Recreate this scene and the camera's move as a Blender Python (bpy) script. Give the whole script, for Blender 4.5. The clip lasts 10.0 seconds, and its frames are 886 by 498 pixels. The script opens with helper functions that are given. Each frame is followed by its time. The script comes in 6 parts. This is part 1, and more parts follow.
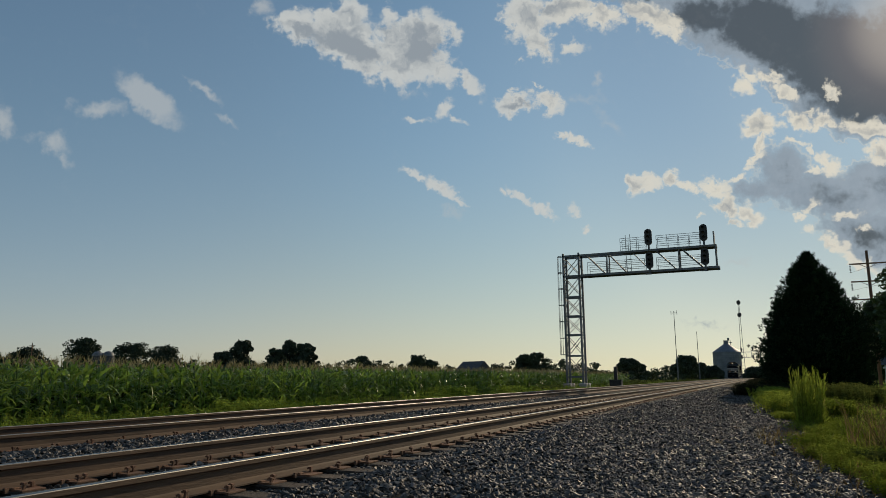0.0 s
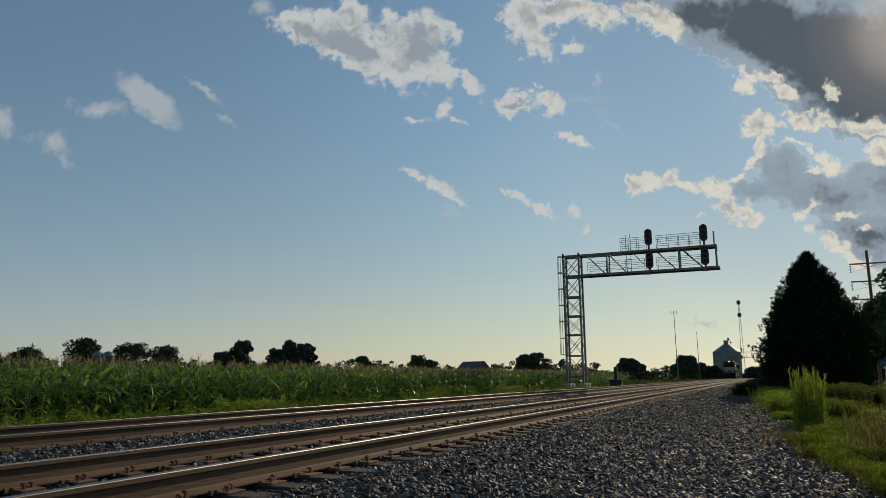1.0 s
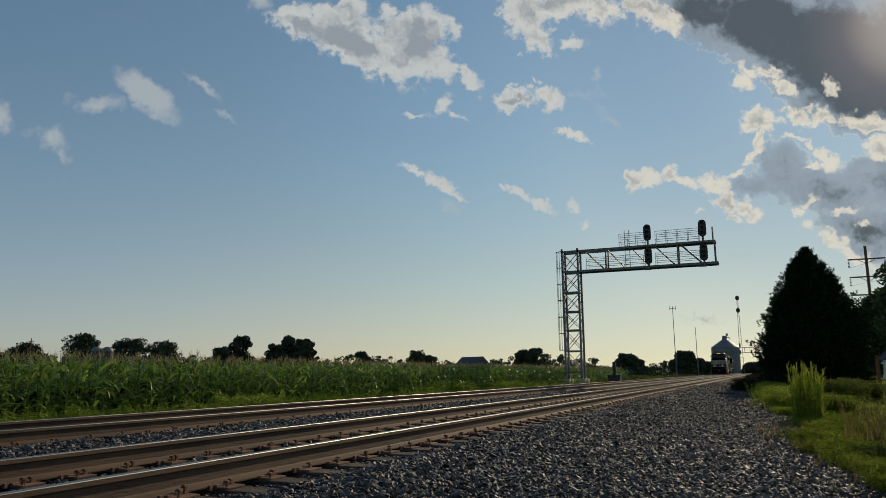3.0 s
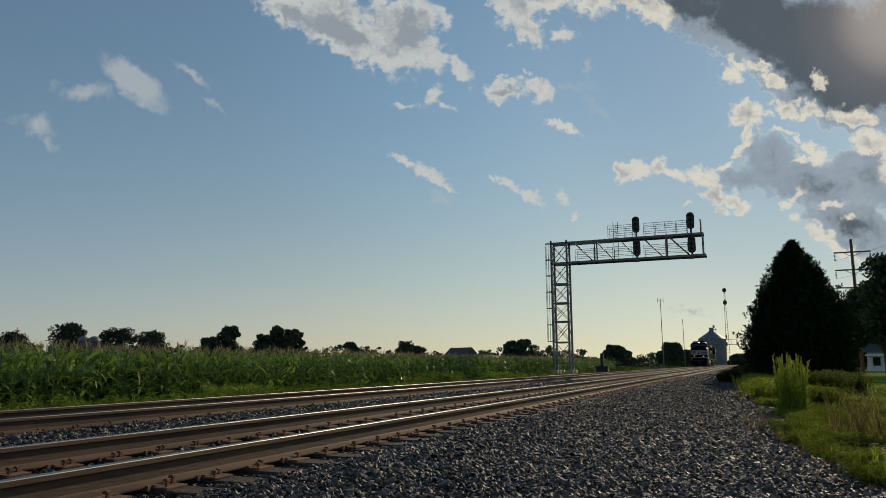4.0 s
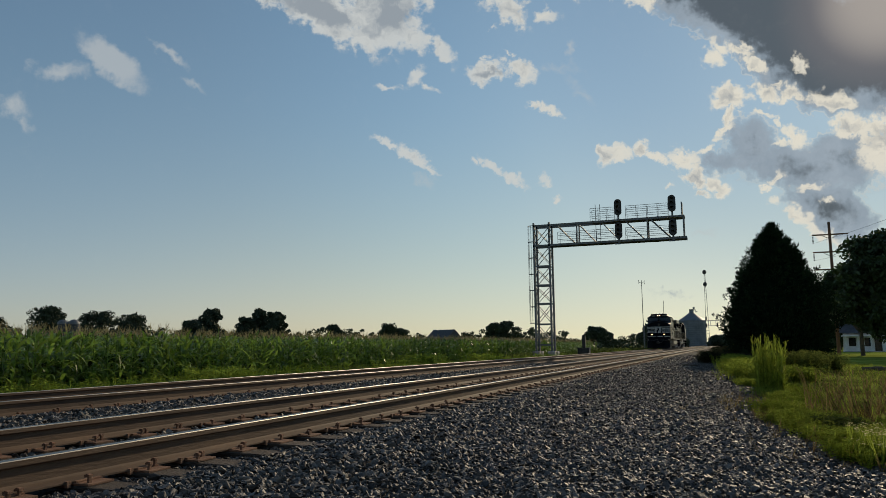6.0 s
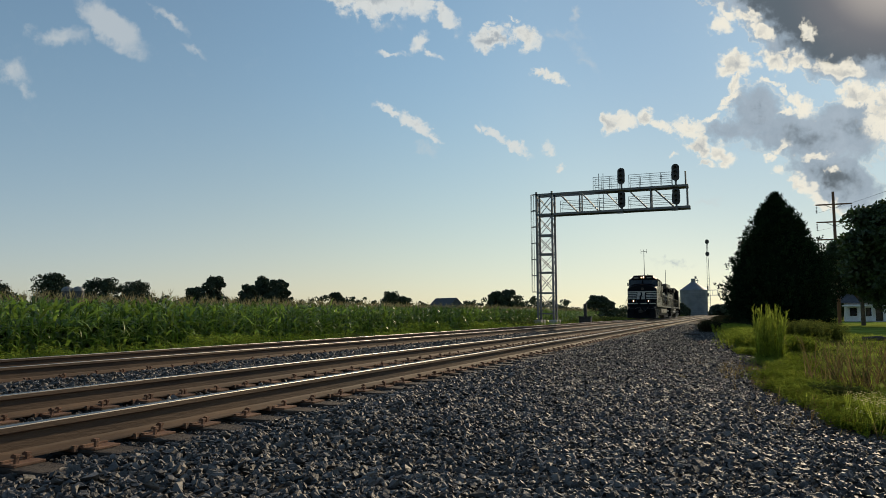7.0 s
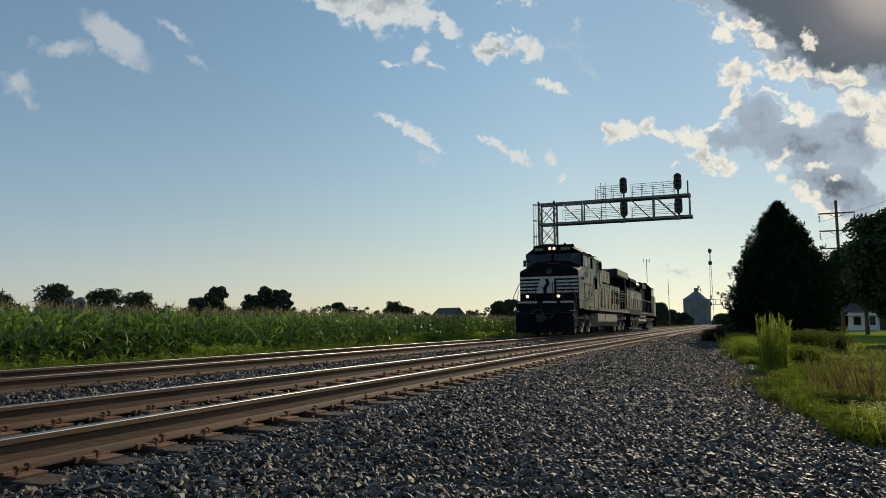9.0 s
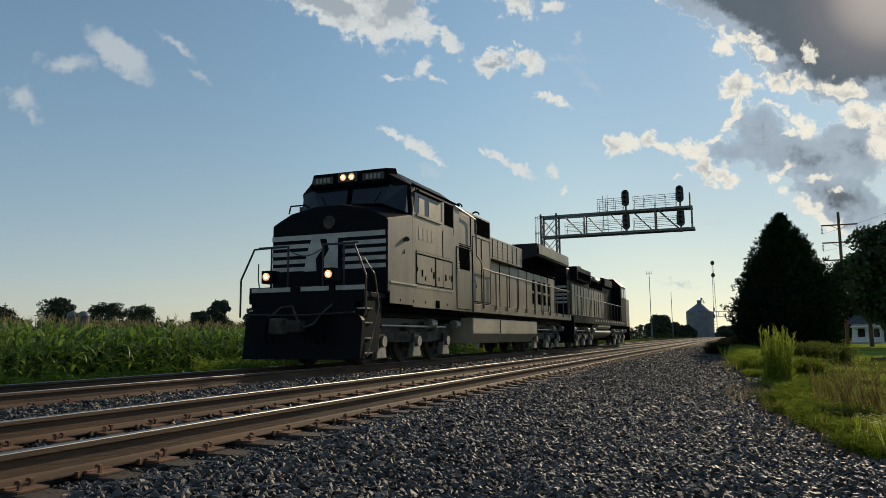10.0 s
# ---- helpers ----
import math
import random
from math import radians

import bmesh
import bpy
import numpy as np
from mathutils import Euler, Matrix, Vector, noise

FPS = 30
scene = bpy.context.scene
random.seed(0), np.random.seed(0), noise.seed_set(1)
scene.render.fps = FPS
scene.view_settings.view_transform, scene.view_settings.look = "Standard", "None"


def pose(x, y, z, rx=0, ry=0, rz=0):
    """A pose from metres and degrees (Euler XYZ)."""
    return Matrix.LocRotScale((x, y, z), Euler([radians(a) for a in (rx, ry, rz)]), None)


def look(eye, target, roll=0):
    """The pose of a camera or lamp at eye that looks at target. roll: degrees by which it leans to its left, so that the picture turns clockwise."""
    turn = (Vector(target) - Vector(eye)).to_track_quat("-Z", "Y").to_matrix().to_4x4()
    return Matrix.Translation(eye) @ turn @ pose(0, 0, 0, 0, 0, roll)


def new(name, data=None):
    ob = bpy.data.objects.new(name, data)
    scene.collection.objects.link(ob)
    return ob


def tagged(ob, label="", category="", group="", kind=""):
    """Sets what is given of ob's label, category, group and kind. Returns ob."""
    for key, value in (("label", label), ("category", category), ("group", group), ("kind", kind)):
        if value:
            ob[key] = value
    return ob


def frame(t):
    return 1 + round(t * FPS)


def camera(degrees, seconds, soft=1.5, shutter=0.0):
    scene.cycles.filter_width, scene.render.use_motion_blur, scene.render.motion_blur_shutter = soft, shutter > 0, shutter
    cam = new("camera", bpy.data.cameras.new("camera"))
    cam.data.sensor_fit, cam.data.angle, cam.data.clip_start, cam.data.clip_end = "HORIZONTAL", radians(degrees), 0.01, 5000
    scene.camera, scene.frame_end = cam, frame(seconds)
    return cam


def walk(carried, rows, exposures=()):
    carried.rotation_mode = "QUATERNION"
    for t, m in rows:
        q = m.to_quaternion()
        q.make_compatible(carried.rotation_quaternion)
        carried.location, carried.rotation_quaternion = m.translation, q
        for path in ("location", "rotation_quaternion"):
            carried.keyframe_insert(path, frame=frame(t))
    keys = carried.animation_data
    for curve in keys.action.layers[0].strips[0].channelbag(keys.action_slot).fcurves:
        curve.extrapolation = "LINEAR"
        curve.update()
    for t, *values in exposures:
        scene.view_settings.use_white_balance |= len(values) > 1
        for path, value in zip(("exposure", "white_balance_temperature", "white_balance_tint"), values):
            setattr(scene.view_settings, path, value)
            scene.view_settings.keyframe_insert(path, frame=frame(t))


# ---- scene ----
HEIGHT = 0.610
cam = camera(63.23, 10.0, soft=0.8)
walk(cam, [
    (0.0, pose(0, 0, 0.610, 100.191, 0.400, 23.761)),
    (0.5, pose(0, 0, 0.610, 100.195, 0.411, 23.764)),
    (1.0, pose(0, 0, 0.610, 100.195, 0.411, 23.764)),
    (1.5, pose(0, 0, 0.610, 100.195, 0.411, 23.764)),
    (2.0, pose(0, 0, 0.610, 100.194, 0.412, 23.764)),
    (3.5, pose(0, 0, 0.610, 99.456, 0.312, 23.465)),
    (4.0, pose(0, 0, 0.610, 99.107, 0.241, 22.785)),
    (4.5, pose(0, 0, 0.610, 99.005, 0.274, 21.988)),
    (5.0, pose(0, 0, 0.610, 98.938, 0.421, 21.540)),
    (5.5, pose(0, 0, 0.610, 98.716, 0.493, 21.458)),
    (7.0, pose(0, 0, 0.610, 95.197, 0.219, 21.608)),
    (7.5, pose(0, 0, 0.610, 94.912, 0.209, 21.670)),
    (8.0, pose(0, 0, 0.610, 95.076, 0.219, 21.684)),
    (8.5, pose(0, 0, 0.610, 95.445, 0.316, 21.723)),
    (9.0, pose(0, 0, 0.610, 95.976, 0.342, 21.816)),
    (9.5, pose(0, 0, 0.610, 96.608, 0.463, 21.939)),
    (10.0, pose(0, 0, 0.610, 97.011, 0.495, 22.015)),
], exposures=[(0.0, -0.28), (3.3, -0.28), (5.5, -0.3), (6.9, 0.04), (8.0, 0.06), (10.0, 0.06)])

# ---- light ----
SUN_AZ, SUN_EL = 12.0, 23.0
SUN_DIR = Vector((math.sin(radians(SUN_AZ)) * math.cos(radians(SUN_EL)),
                  math.cos(radians(SUN_AZ)) * math.cos(radians(SUN_EL)), math.sin(radians(SUN_EL))))
sun = new("sun", bpy.data.lights.new("sun", "SUN"))
sun.data.energy, sun.data.angle, sun.data.color = 3.5, radians(1.0), (1.0, 0.8, 0.53)
sun.matrix_world = look(SUN_DIR * 100, (0, 0, 0))

# cloud patches on a plane that touches the sky dome ahead: across, up, half width, half height, tilt, thickness
F = 1273.65
CLOUDS, SHADES, WISPS, CORES = [], [], [], []


def cloud(x, y, half_width, half_height, tilt, thick):
    CLOUDS.append((x, y, half_width, half_height, tilt, thick))


def shade(x, y, half_width, half_height, tilt, thick):
    SHADES.append((x, y, half_width, half_height, tilt, thick))


def wisp(x, y, half_width, half_height, tilt, thick):
    WISPS.append((x, y, half_width, half_height, tilt, thick))


def core(x, y, half_width, half_height, tilt, thick):
    CORES.append((x, y, half_width, half_height, tilt, thick))


# the large fair weather cumulus
cloud(530, 52, 52, 30, 12, 0.95)
cloud(600, 62, 80, 44, 14, 1.0)
cloud(640, 92, 80, 32, 20, 1.0)
cloud(720, 92, 80, 60, 25, 1.1)
cloud(755, 60, 48, 40, 10, 1.0)
cloud(615, 28, 34, 26, 0, 0.95)
cloud(692, 28, 20, 20, 0, 0.8)
cloud(700, 130, 36, 24, 60, 0.8)
cloud(775, 130, 46, 24, 25, 0.8)
cloud(825, 150, 42, 18, 35, 0.7)
cloud(804, 52, 14, 20, 0, 0.55)
core(560, 66, 50, 16, 10, 1.0)
core(610, 76, 62, 18, 16, 1.1)
core(740, 88, 40, 38, 20, 0.9)
core(660, 40, 50, 14, 8, 0.7)
# its scraps
cloud(735, 203, 22, 9, -10, 0.5)
cloud(780, 192, 26, 15, -25, 0.62)
cloud(812, 208, 26, 8, 20, 0.5)
cloud(915, 183, 40, 17, 8, 0.8)
cloud(965, 180, 34, 24, 35, 0.82)
cloud(915, 160, 10, 8, 0, 0.5)
cloud(945, 142, 8, 6, 0, 0.4)
cloud(958, 158, 12, 10, 0, 0.5)
core(925, 186, 34, 7, 8, 0.8)
# cumulus at the bank's end
cloud(930, 30, 40, 50, 60, 0.95)
cloud(950, 70, 44, 26, 35, 0.9)
cloud(1000, 18, 60, 28, 0, 0.95)
cloud(1062, 26, 44, 28, 5, 0.9)
cloud(1018, 82, 28, 16, 10, 0.75)
cloud(1140, 26, 40, 22, 30, 0.9)
cloud(1175, 44, 50, 26, 25, 0.9)
cloud(1190, 70, 16, 14, 50, 0.6)
cloud(925, 108, 12, 5, 0, 0.35)
cloud(990, 243, 18, 10, 0, 0.6)
cloud(1025, 256, 30, 11, 20, 0.65)
cloud(1012, 245, 10, 10, 0, 0.5)
core(985, 12, 50, 10, 0, 0.6)
core(1160, 22, 40, 12, 20, 0.7)
# small clouds over the gantry
cloud(735, 312, 36, 10, 24, 0.62)
cloud(780, 332, 44, 17, 32, 0.75)
cloud(815, 355, 24, 8, 35, 0.5)
cloud(920, 348, 26, 12, 28, 0.66)
cloud(955, 367, 34, 11, 28, 0.62)
cloud(887, 348, 12, 8, 0, 0.45)
cloud(1020, 373, 16, 12, 20, 0.5)
cloud(1043, 402, 14, 9, 0, 0.5)
# thin fibrous scraps
wisp(262, 175, 66, 24, 38, 1.0)
wisp(180, 192, 40, 16, 5, 0.7)
wisp(103, 258, 26, 22, 40, 0.6)
wisp(118, 280, 26, 10, 55, 0.5)
wisp(6, 212, 22, 28, 10, 0.7)
wisp(362, 158, 40, 9, 38, 0.6)
wisp(402, 210, 26, 8, 30, 0.45)
wisp(60, 248, 50, 12, 8, 0.3)
wisp(124, 179, 12, 10, 0, 0.3)
wisp(460, 14, 24, 18, 40, 0.7)
wisp(1062, 148, 26, 7, -60, 0.5)
wisp(800, 376, 30, 8, 0, 0.4)
wisp(1040, 176, 60, 10, 12, 0.35)
wisp(1075, 215, 44, 12, 50, 0.35)
wisp(1300, 470, 40, 9, 4, 0.4)
wisp(725, 165, 20, 10, 0, 0.35)
# the broken bank below the sun: bright rims
cloud(1325, 140, 26, 14, 15, 0.8)
cloud(1312, 160, 24, 18, 0, 0.8)
cloud(1360, 142, 32, 12, 15, 0.75)
cloud(1372, 132, 14, 13, 60, 0.7)
cloud(1385, 166, 30, 13, 20, 0.85)
cloud(1350, 222, 32, 22, 0, 0.9)
cloud(1410, 212, 24, 20, 20, 0.8)
cloud(1436, 196, 20, 9, 0, 0.7)
cloud(1456, 216, 24, 16, 0, 0.85)
cloud(1478, 170, 20, 14, 40, 0.8)
cloud(1530, 222, 44, 18, 12, 0.9)
cloud(1566, 272, 46, 26, 0, 0.9)
cloud(1348, 262, 30, 12, -60, 0.75)
cloud(1338, 285, 26, 12, -30, 0.7)
cloud(1398, 249, 40, 6, 4, 0.6)
cloud(1436, 262, 18, 6, 55, 0.6)
cloud(1470, 290, 34, 20, 10, 0.9)
cloud(1448, 302, 20, 8, -20, 0.6)
cloud(1118, 328, 16, 24, 0, 0.8)
cloud(1148, 320, 28, 18, 0, 0.85)
cloud(1186, 312, 22, 18, 0, 0.9)
cloud(1216, 330, 34, 12, 10, 0.8)
cloud(1262, 332, 34, 20, 20, 0.85)
cloud(1300, 316, 24, 8, -25, 0.6)
cloud(1288, 362, 36, 18, 30, 0.85)
cloud(1334, 380, 30, 18, 50, 0.85)
cloud(1302, 394, 22, 8, 0, 0.6)
cloud(1240, 379, 9, 7, 0, 0.5)
cloud(1412, 386, 20, 8, 5, 0.7)
cloud(1436, 370, 20, 9, -45, 0.6)
cloud(1496, 379, 34, 10, -10, 0.7)
cloud(1528, 402, 12, 10, 0, 0.6)
cloud(1438, 410, 22, 8, 20, 0.55)
cloud(1478, 434, 34, 14, 45, 0.75)
cloud(1520, 462, 50, 16, 30, 0.75)
cloud(1640, 300, 60, 60, 0, 0.8)
core(1176, 316, 22, 9, 0, 0.6)
core(1525, 228, 30, 8, 10, 0.7)
# shaded bodies of cloud
shade(1250, 30, 110, 52, 14, 1.5)
shade(1370, 60, 130, 78, 16, 2.2)
shade(1500, 112, 160, 108, 20, 2.6)
shade(1585, 175, 90, 50, 10, 1.8)
shade(1640, 110, 170, 130, 0, 2.4)
shade(1150, -10, 90, 24, 8, 1.2)
shade(1390, 300, 62, 52, 15, 0.85)
shade(1480, 345, 120, 46, 8, 0.95)
shade(1330, 335, 50, 22, 0, 0.6)
shade(1535, 420, 90, 44, 25, 1.2)
shade(1570, 330, 90, 60, 0, 0.85)
shade(1250, 575, 44, 10, 3, 0.35)


def build_world():
    world = bpy.data.worlds.new("sky")
    scene.world = world
    world.use_nodes = True
    nt = world.node_tree
    nt.nodes.clear()
    N = nt.nodes.new

    def link(a, b):
        nt.links.new(a, b)

    def val(sock, v):
        if hasattr(v, "is_linked"):
            link(v, sock)
        else:
            sock.default_value = v

    def math_(op, a, b=0.0, c=0.0, clamp=False):
        n = N("ShaderNodeMath")
        n.operation, n.use_clamp = op, clamp
        for s, v in zip(n.inputs, (a, b, c)):
            val(s, v)
        return n.outputs[0]

    def ramp(x, lo, hi, to0=0.0, to1=1.0):
        n = N("ShaderNodeMapRange")
        n.interpolation_type = "SMOOTHSTEP"
        for s, v in zip(n.inputs[:5], (x, lo, hi, to0, to1)):
            val(s, v)
        return n.outputs[0]

    def mix(f, a, b, blend="MIX"):
        n = N("ShaderNodeMix")
        n.data_type, n.blend_type = "RGBA", blend
        val(n.inputs[0], f)
        val(n.inputs[6], a)
        val(n.inputs[7], b)
        return n.outputs[2]

    sky = N("ShaderNodeTexSky")
    sky.sky_type, sky.sun_disc = "NISHITA", False
    sky.sun_elevation, sky.sun_rotation = radians(SUN_EL), radians(SUN_AZ)
    sky.air_density, sky.dust_density, sky.ozone_density, sky.altitude = 1.0, 0.32, 2.0, 200

    co = N("ShaderNodeTexCoord").outputs["Generated"]

    def dot(v):
        n = N("ShaderNodeVectorMath")
        n.operation = "DOT_PRODUCT"
        link(co, n.inputs[0])
        n.inputs[1].default_value = v
        return n.outputs["Value"]

    m = pose(0, 0, 0, 100.191, 0.4, 23.761).to_3x3()
    right, up, ahead = m.col[0], m.col[1], -m.col[2]
    depth = dot(ahead)
    safe = math_("MAXIMUM", depth, 0.15)
    u, v = math_("DIVIDE", dot(right), safe), math_("DIVIDE", dot(up), safe)
    flat = N("ShaderNodeCombineXYZ")
    link(u, flat.inputs[0]), link(v, flat.inputs[1])
    # ragged edges: the plane is warped before the patches are laid on it
    warp = N("ShaderNodeTexNoise")
    warp.inputs["Scale"].default_value, warp.inputs["Detail"].default_value = 16.0, 7.0
    link(flat.outputs[0], warp.inputs["Vector"])
    shift = N("ShaderNodeVectorMath")
    shift.operation = "MULTIPLY_ADD"
    link(warp.outputs["Color"], shift.inputs[0])
    shift.inputs[1].default_value, shift.inputs[2].default_value = (0.045, 0.045, 0), (-0.0225, -0.0225, 0)
    moved_far = N("ShaderNodeVectorMath")
    link(flat.outputs[0], moved_far.inputs[0]), link(shift.outputs[0], moved_far.inputs[1])
    curl = N("ShaderNodeTexNoise")
    curl.inputs["Scale"].default_value, curl.inputs["Detail"].default_value = 62.0, 5.0
    link(flat.outputs[0], curl.inputs["Vector"])
    nudge = N("ShaderNodeVectorMath")
    nudge.operation = "MULTIPLY_ADD"
    link(curl.outputs["Color"], nudge.inputs[0])
    nudge.inputs[1].default_value, nudge.inputs[2].default_value = (0.032, 0.032, 0), (-0.016, -0.016, 0)
    moved = N("ShaderNodeVectorMath")
    link(moved_far.outputs[0], moved.inputs[0]), link(nudge.outputs[0], moved.inputs[1])

    def patches(spots, grow):
        total = None
        for x, y, rx, ry, tilt, thick in spots:
            mp = N("ShaderNodeMapping")
            mp.vector_type = "TEXTURE"
            link(moved.outputs[0], mp.inputs["Vector"])
            mp.inputs["Location"].default_value = ((x - 784) / F, (441 - y) / F, 0)
            mp.inputs["Rotation"].default_value = (0, 0, -radians(tilt))
            mp.inputs["Scale"].default_value = (rx * grow / F, ry * grow / F, 1)
            g = N("ShaderNodeTexGradient")
            g.gradient_type = "SPHERICAL"
            link(mp.outputs[0], g.inputs[0])
            d = math_("MULTIPLY", g.outputs["Fac"], thick * 1.5)
            total = d if total is None else math_("SMOOTH_MAX", total, d, 0.1)
        return math_("MULTIPLY", total, ramp(depth, 0.3, 0.5))

    def fbm(scale, detail, rough, vec):
        n = N("ShaderNodeTexNoise")
        n.inputs["Scale"].default_value, n.inputs["Detail"].default_value, n.inputs["Roughness"].default_value = scale, detail, rough
        link(vec, n.inputs["Vector"])
        return math_("SUBTRACT", n.outputs["Fac"], 0.5)

    density, dim = patches(CLOUDS, 1.36), patches(SHADES, 1.3)
    fibre, deep = patches(WISPS, 1.5), patches(CORES, 1.5)
    fine = math_("ADD", math_("MULTIPLY", fbm(20.0, 4.0, 0.6, flat.outputs[0]), 0.6), math_("MULTIPLY", fbm(64.0, 8.0, 0.68, flat.outputs[0]), 0.8))
    folds = math_("ADD", math_("MULTIPLY", fbm(13.0, 3.0, 0.5, flat.outputs[0]), 0.7), math_("MULTIPLY", fbm(44.0, 6.0, 0.62, moved.outputs[0]), 0.6))
    broad = fbm(9.0, 6.0, 0.6, flat.outputs[0])
    body = math_("ADD", density, math_("MULTIPLY", fine, 2.7))
    cover = math_("MULTIPLY", ramp(body, 0.14, 0.74), ramp(density, 0.04, 0.5))
    thick = ramp(math_("ADD", math_("MULTIPLY_ADD", deep, 0.75, density), math_("MULTIPLY", folds, 4.2)), 0.7, 2.1, 0.0, 0.9)
    near_sun = ramp(dot(SUN_DIR), 0.86, 0.995)
    close = ramp(dot(SUN_DIR), 0.992, 0.9997)
    # sky values are soft-clipped, which evens out the brightest part of the sky
    over = N("ShaderNodeVectorMath")
    over.operation = "MULTIPLY_ADD"
    link(sky.outputs[0], over.inputs[0])
    over.inputs[1].default_value, over.inputs[2].default_value = (1 / 9.0,) * 3, (1, 1, 1)
    soft_clip = N("ShaderNodeVectorMath")
    soft_clip.operation = "DIVIDE"
    link(sky.outputs[0], soft_clip.inputs[0]), link(over.outputs[0], soft_clip.inputs[1])
    clear = mix(1.0, soft_clip.outputs[0], (0.965, 1.07, 1.08, 1), "MULTIPLY")
    lifted = mix(ramp(dot(SUN_DIR), 0.62, 0.9), clear, mix(1.0, clear, (1.02, 1.09, 1.12, 1), "MULTIPLY"))
    tinted = mix(ramp(dot(SUN_DIR), 0.9, 0.99), lifted, mix(1.0, lifted, (0.74, 0.82, 0.9, 1), "MULTIPLY"))
    # dusty warm haze low over the fields, brighter below the sun
    low = ramp(dot((0, 0, 1)), 0.0, 0.36, 1.0, 0.0)
    sunward = ramp(dot((math.sin(radians(SUN_AZ - 12)), math.cos(radians(SUN_AZ - 12)), 0)), 0.55, 1.0)
    haze = mix(sunward, (1.06, 0.965, 0.965, 1), (1.19, 1.02, 0.86, 1))
    sky_light = mix(low, tinted, mix(1.0, tinted, haze, "MULTIPLY"))
    ragged = math_("MULTIPLY", math_("ADD", math_("MULTIPLY", broad, 1.3), fine), ramp(dim, 0.02, 0.3))
    dimmed = math_("ADD", dim, ragged)
    shade_cover = ramp(dimmed, 0.08, 0.8, 0.0, 0.94)
    shade_colour = mix(ramp(dimmed, 0.95, 1.8), mix(ramp(folds, -0.3, 0.3), (2.9, 3.4, 3.9, 1), (2.1, 2.6, 3.1, 1)), mix(close, (0.69, 0.83, 0.97, 1), (1.38, 1.26, 1.30, 1)))
    bodies = mix(shade_cover, sky_light, shade_colour)
    # bright silver lining where a shaded body thins out near the sun
    lining = math_("SUBTRACT", 1.0, math_("ABSOLUTE", math_("MULTIPLY", math_("SUBTRACT", dimmed, 0.3), 11.0)), clamp=True)
    behind = mix(math_("MULTIPLY", lining, ramp(dot(SUN_DIR), 0.95, 0.99, 0.0, 0.4)), bodies, (6.1, 5.75, 4.9, 1))
    rim = mix(near_sun, (5.0, 5.15, 5.0, 1), (6.6, 6.2, 5.2, 1))
    core = mix(near_sun, (2.3, 2.65, 3.0, 1), (3.0, 3.15, 3.2, 1))
    lit = mix(thick, rim, core)
    # thinner, dimmer scraps of cloud over the rest of the dome
    scraps = fbm(3.5, 6.0, 0.55, co)
    rest = math_("MULTIPLY", ramp(scraps, 0.06, 0.22, 0.0, 0.6), ramp(depth, 0.75, 0.6))
    wisp = ramp(math_("ADD", folds, math_("MULTIPLY", density, 0.35)), -0.15, 0.35, 0.5, 0.95)
    whole = mix(math_("MULTIPLY", cover, wisp), behind, lit)
    streaks = math_("MULTIPLY", ramp(math_("MULTIPLY_ADD", fine, 0.9, fibre), 0.1, 1.0, 0.0, 0.62), ramp(fibre, 0.02, 0.3))
    whole = mix(streaks, whole, (4.3, 4.5, 4.5, 1))
    # the sun itself shines through the edge of the bank
    glow = ramp(dot(SUN_DIR), 0.9965, 1.0, 0.0, 0.3)
    whole = mix(glow, whole, (7.2, 6.4, 5.4, 1))
    whole = mix(rest, whole, (2.11, 2.27, 2.43, 1))
    bg = N("ShaderNodeBackground")
    link(whole, bg.inputs[0])
    bg.inputs[1].default_value = 0.133
    out = N("ShaderNodeOutputWorld")
    link(bg.outputs[0], out.inputs[0])


build_world()

# ---- materials ----


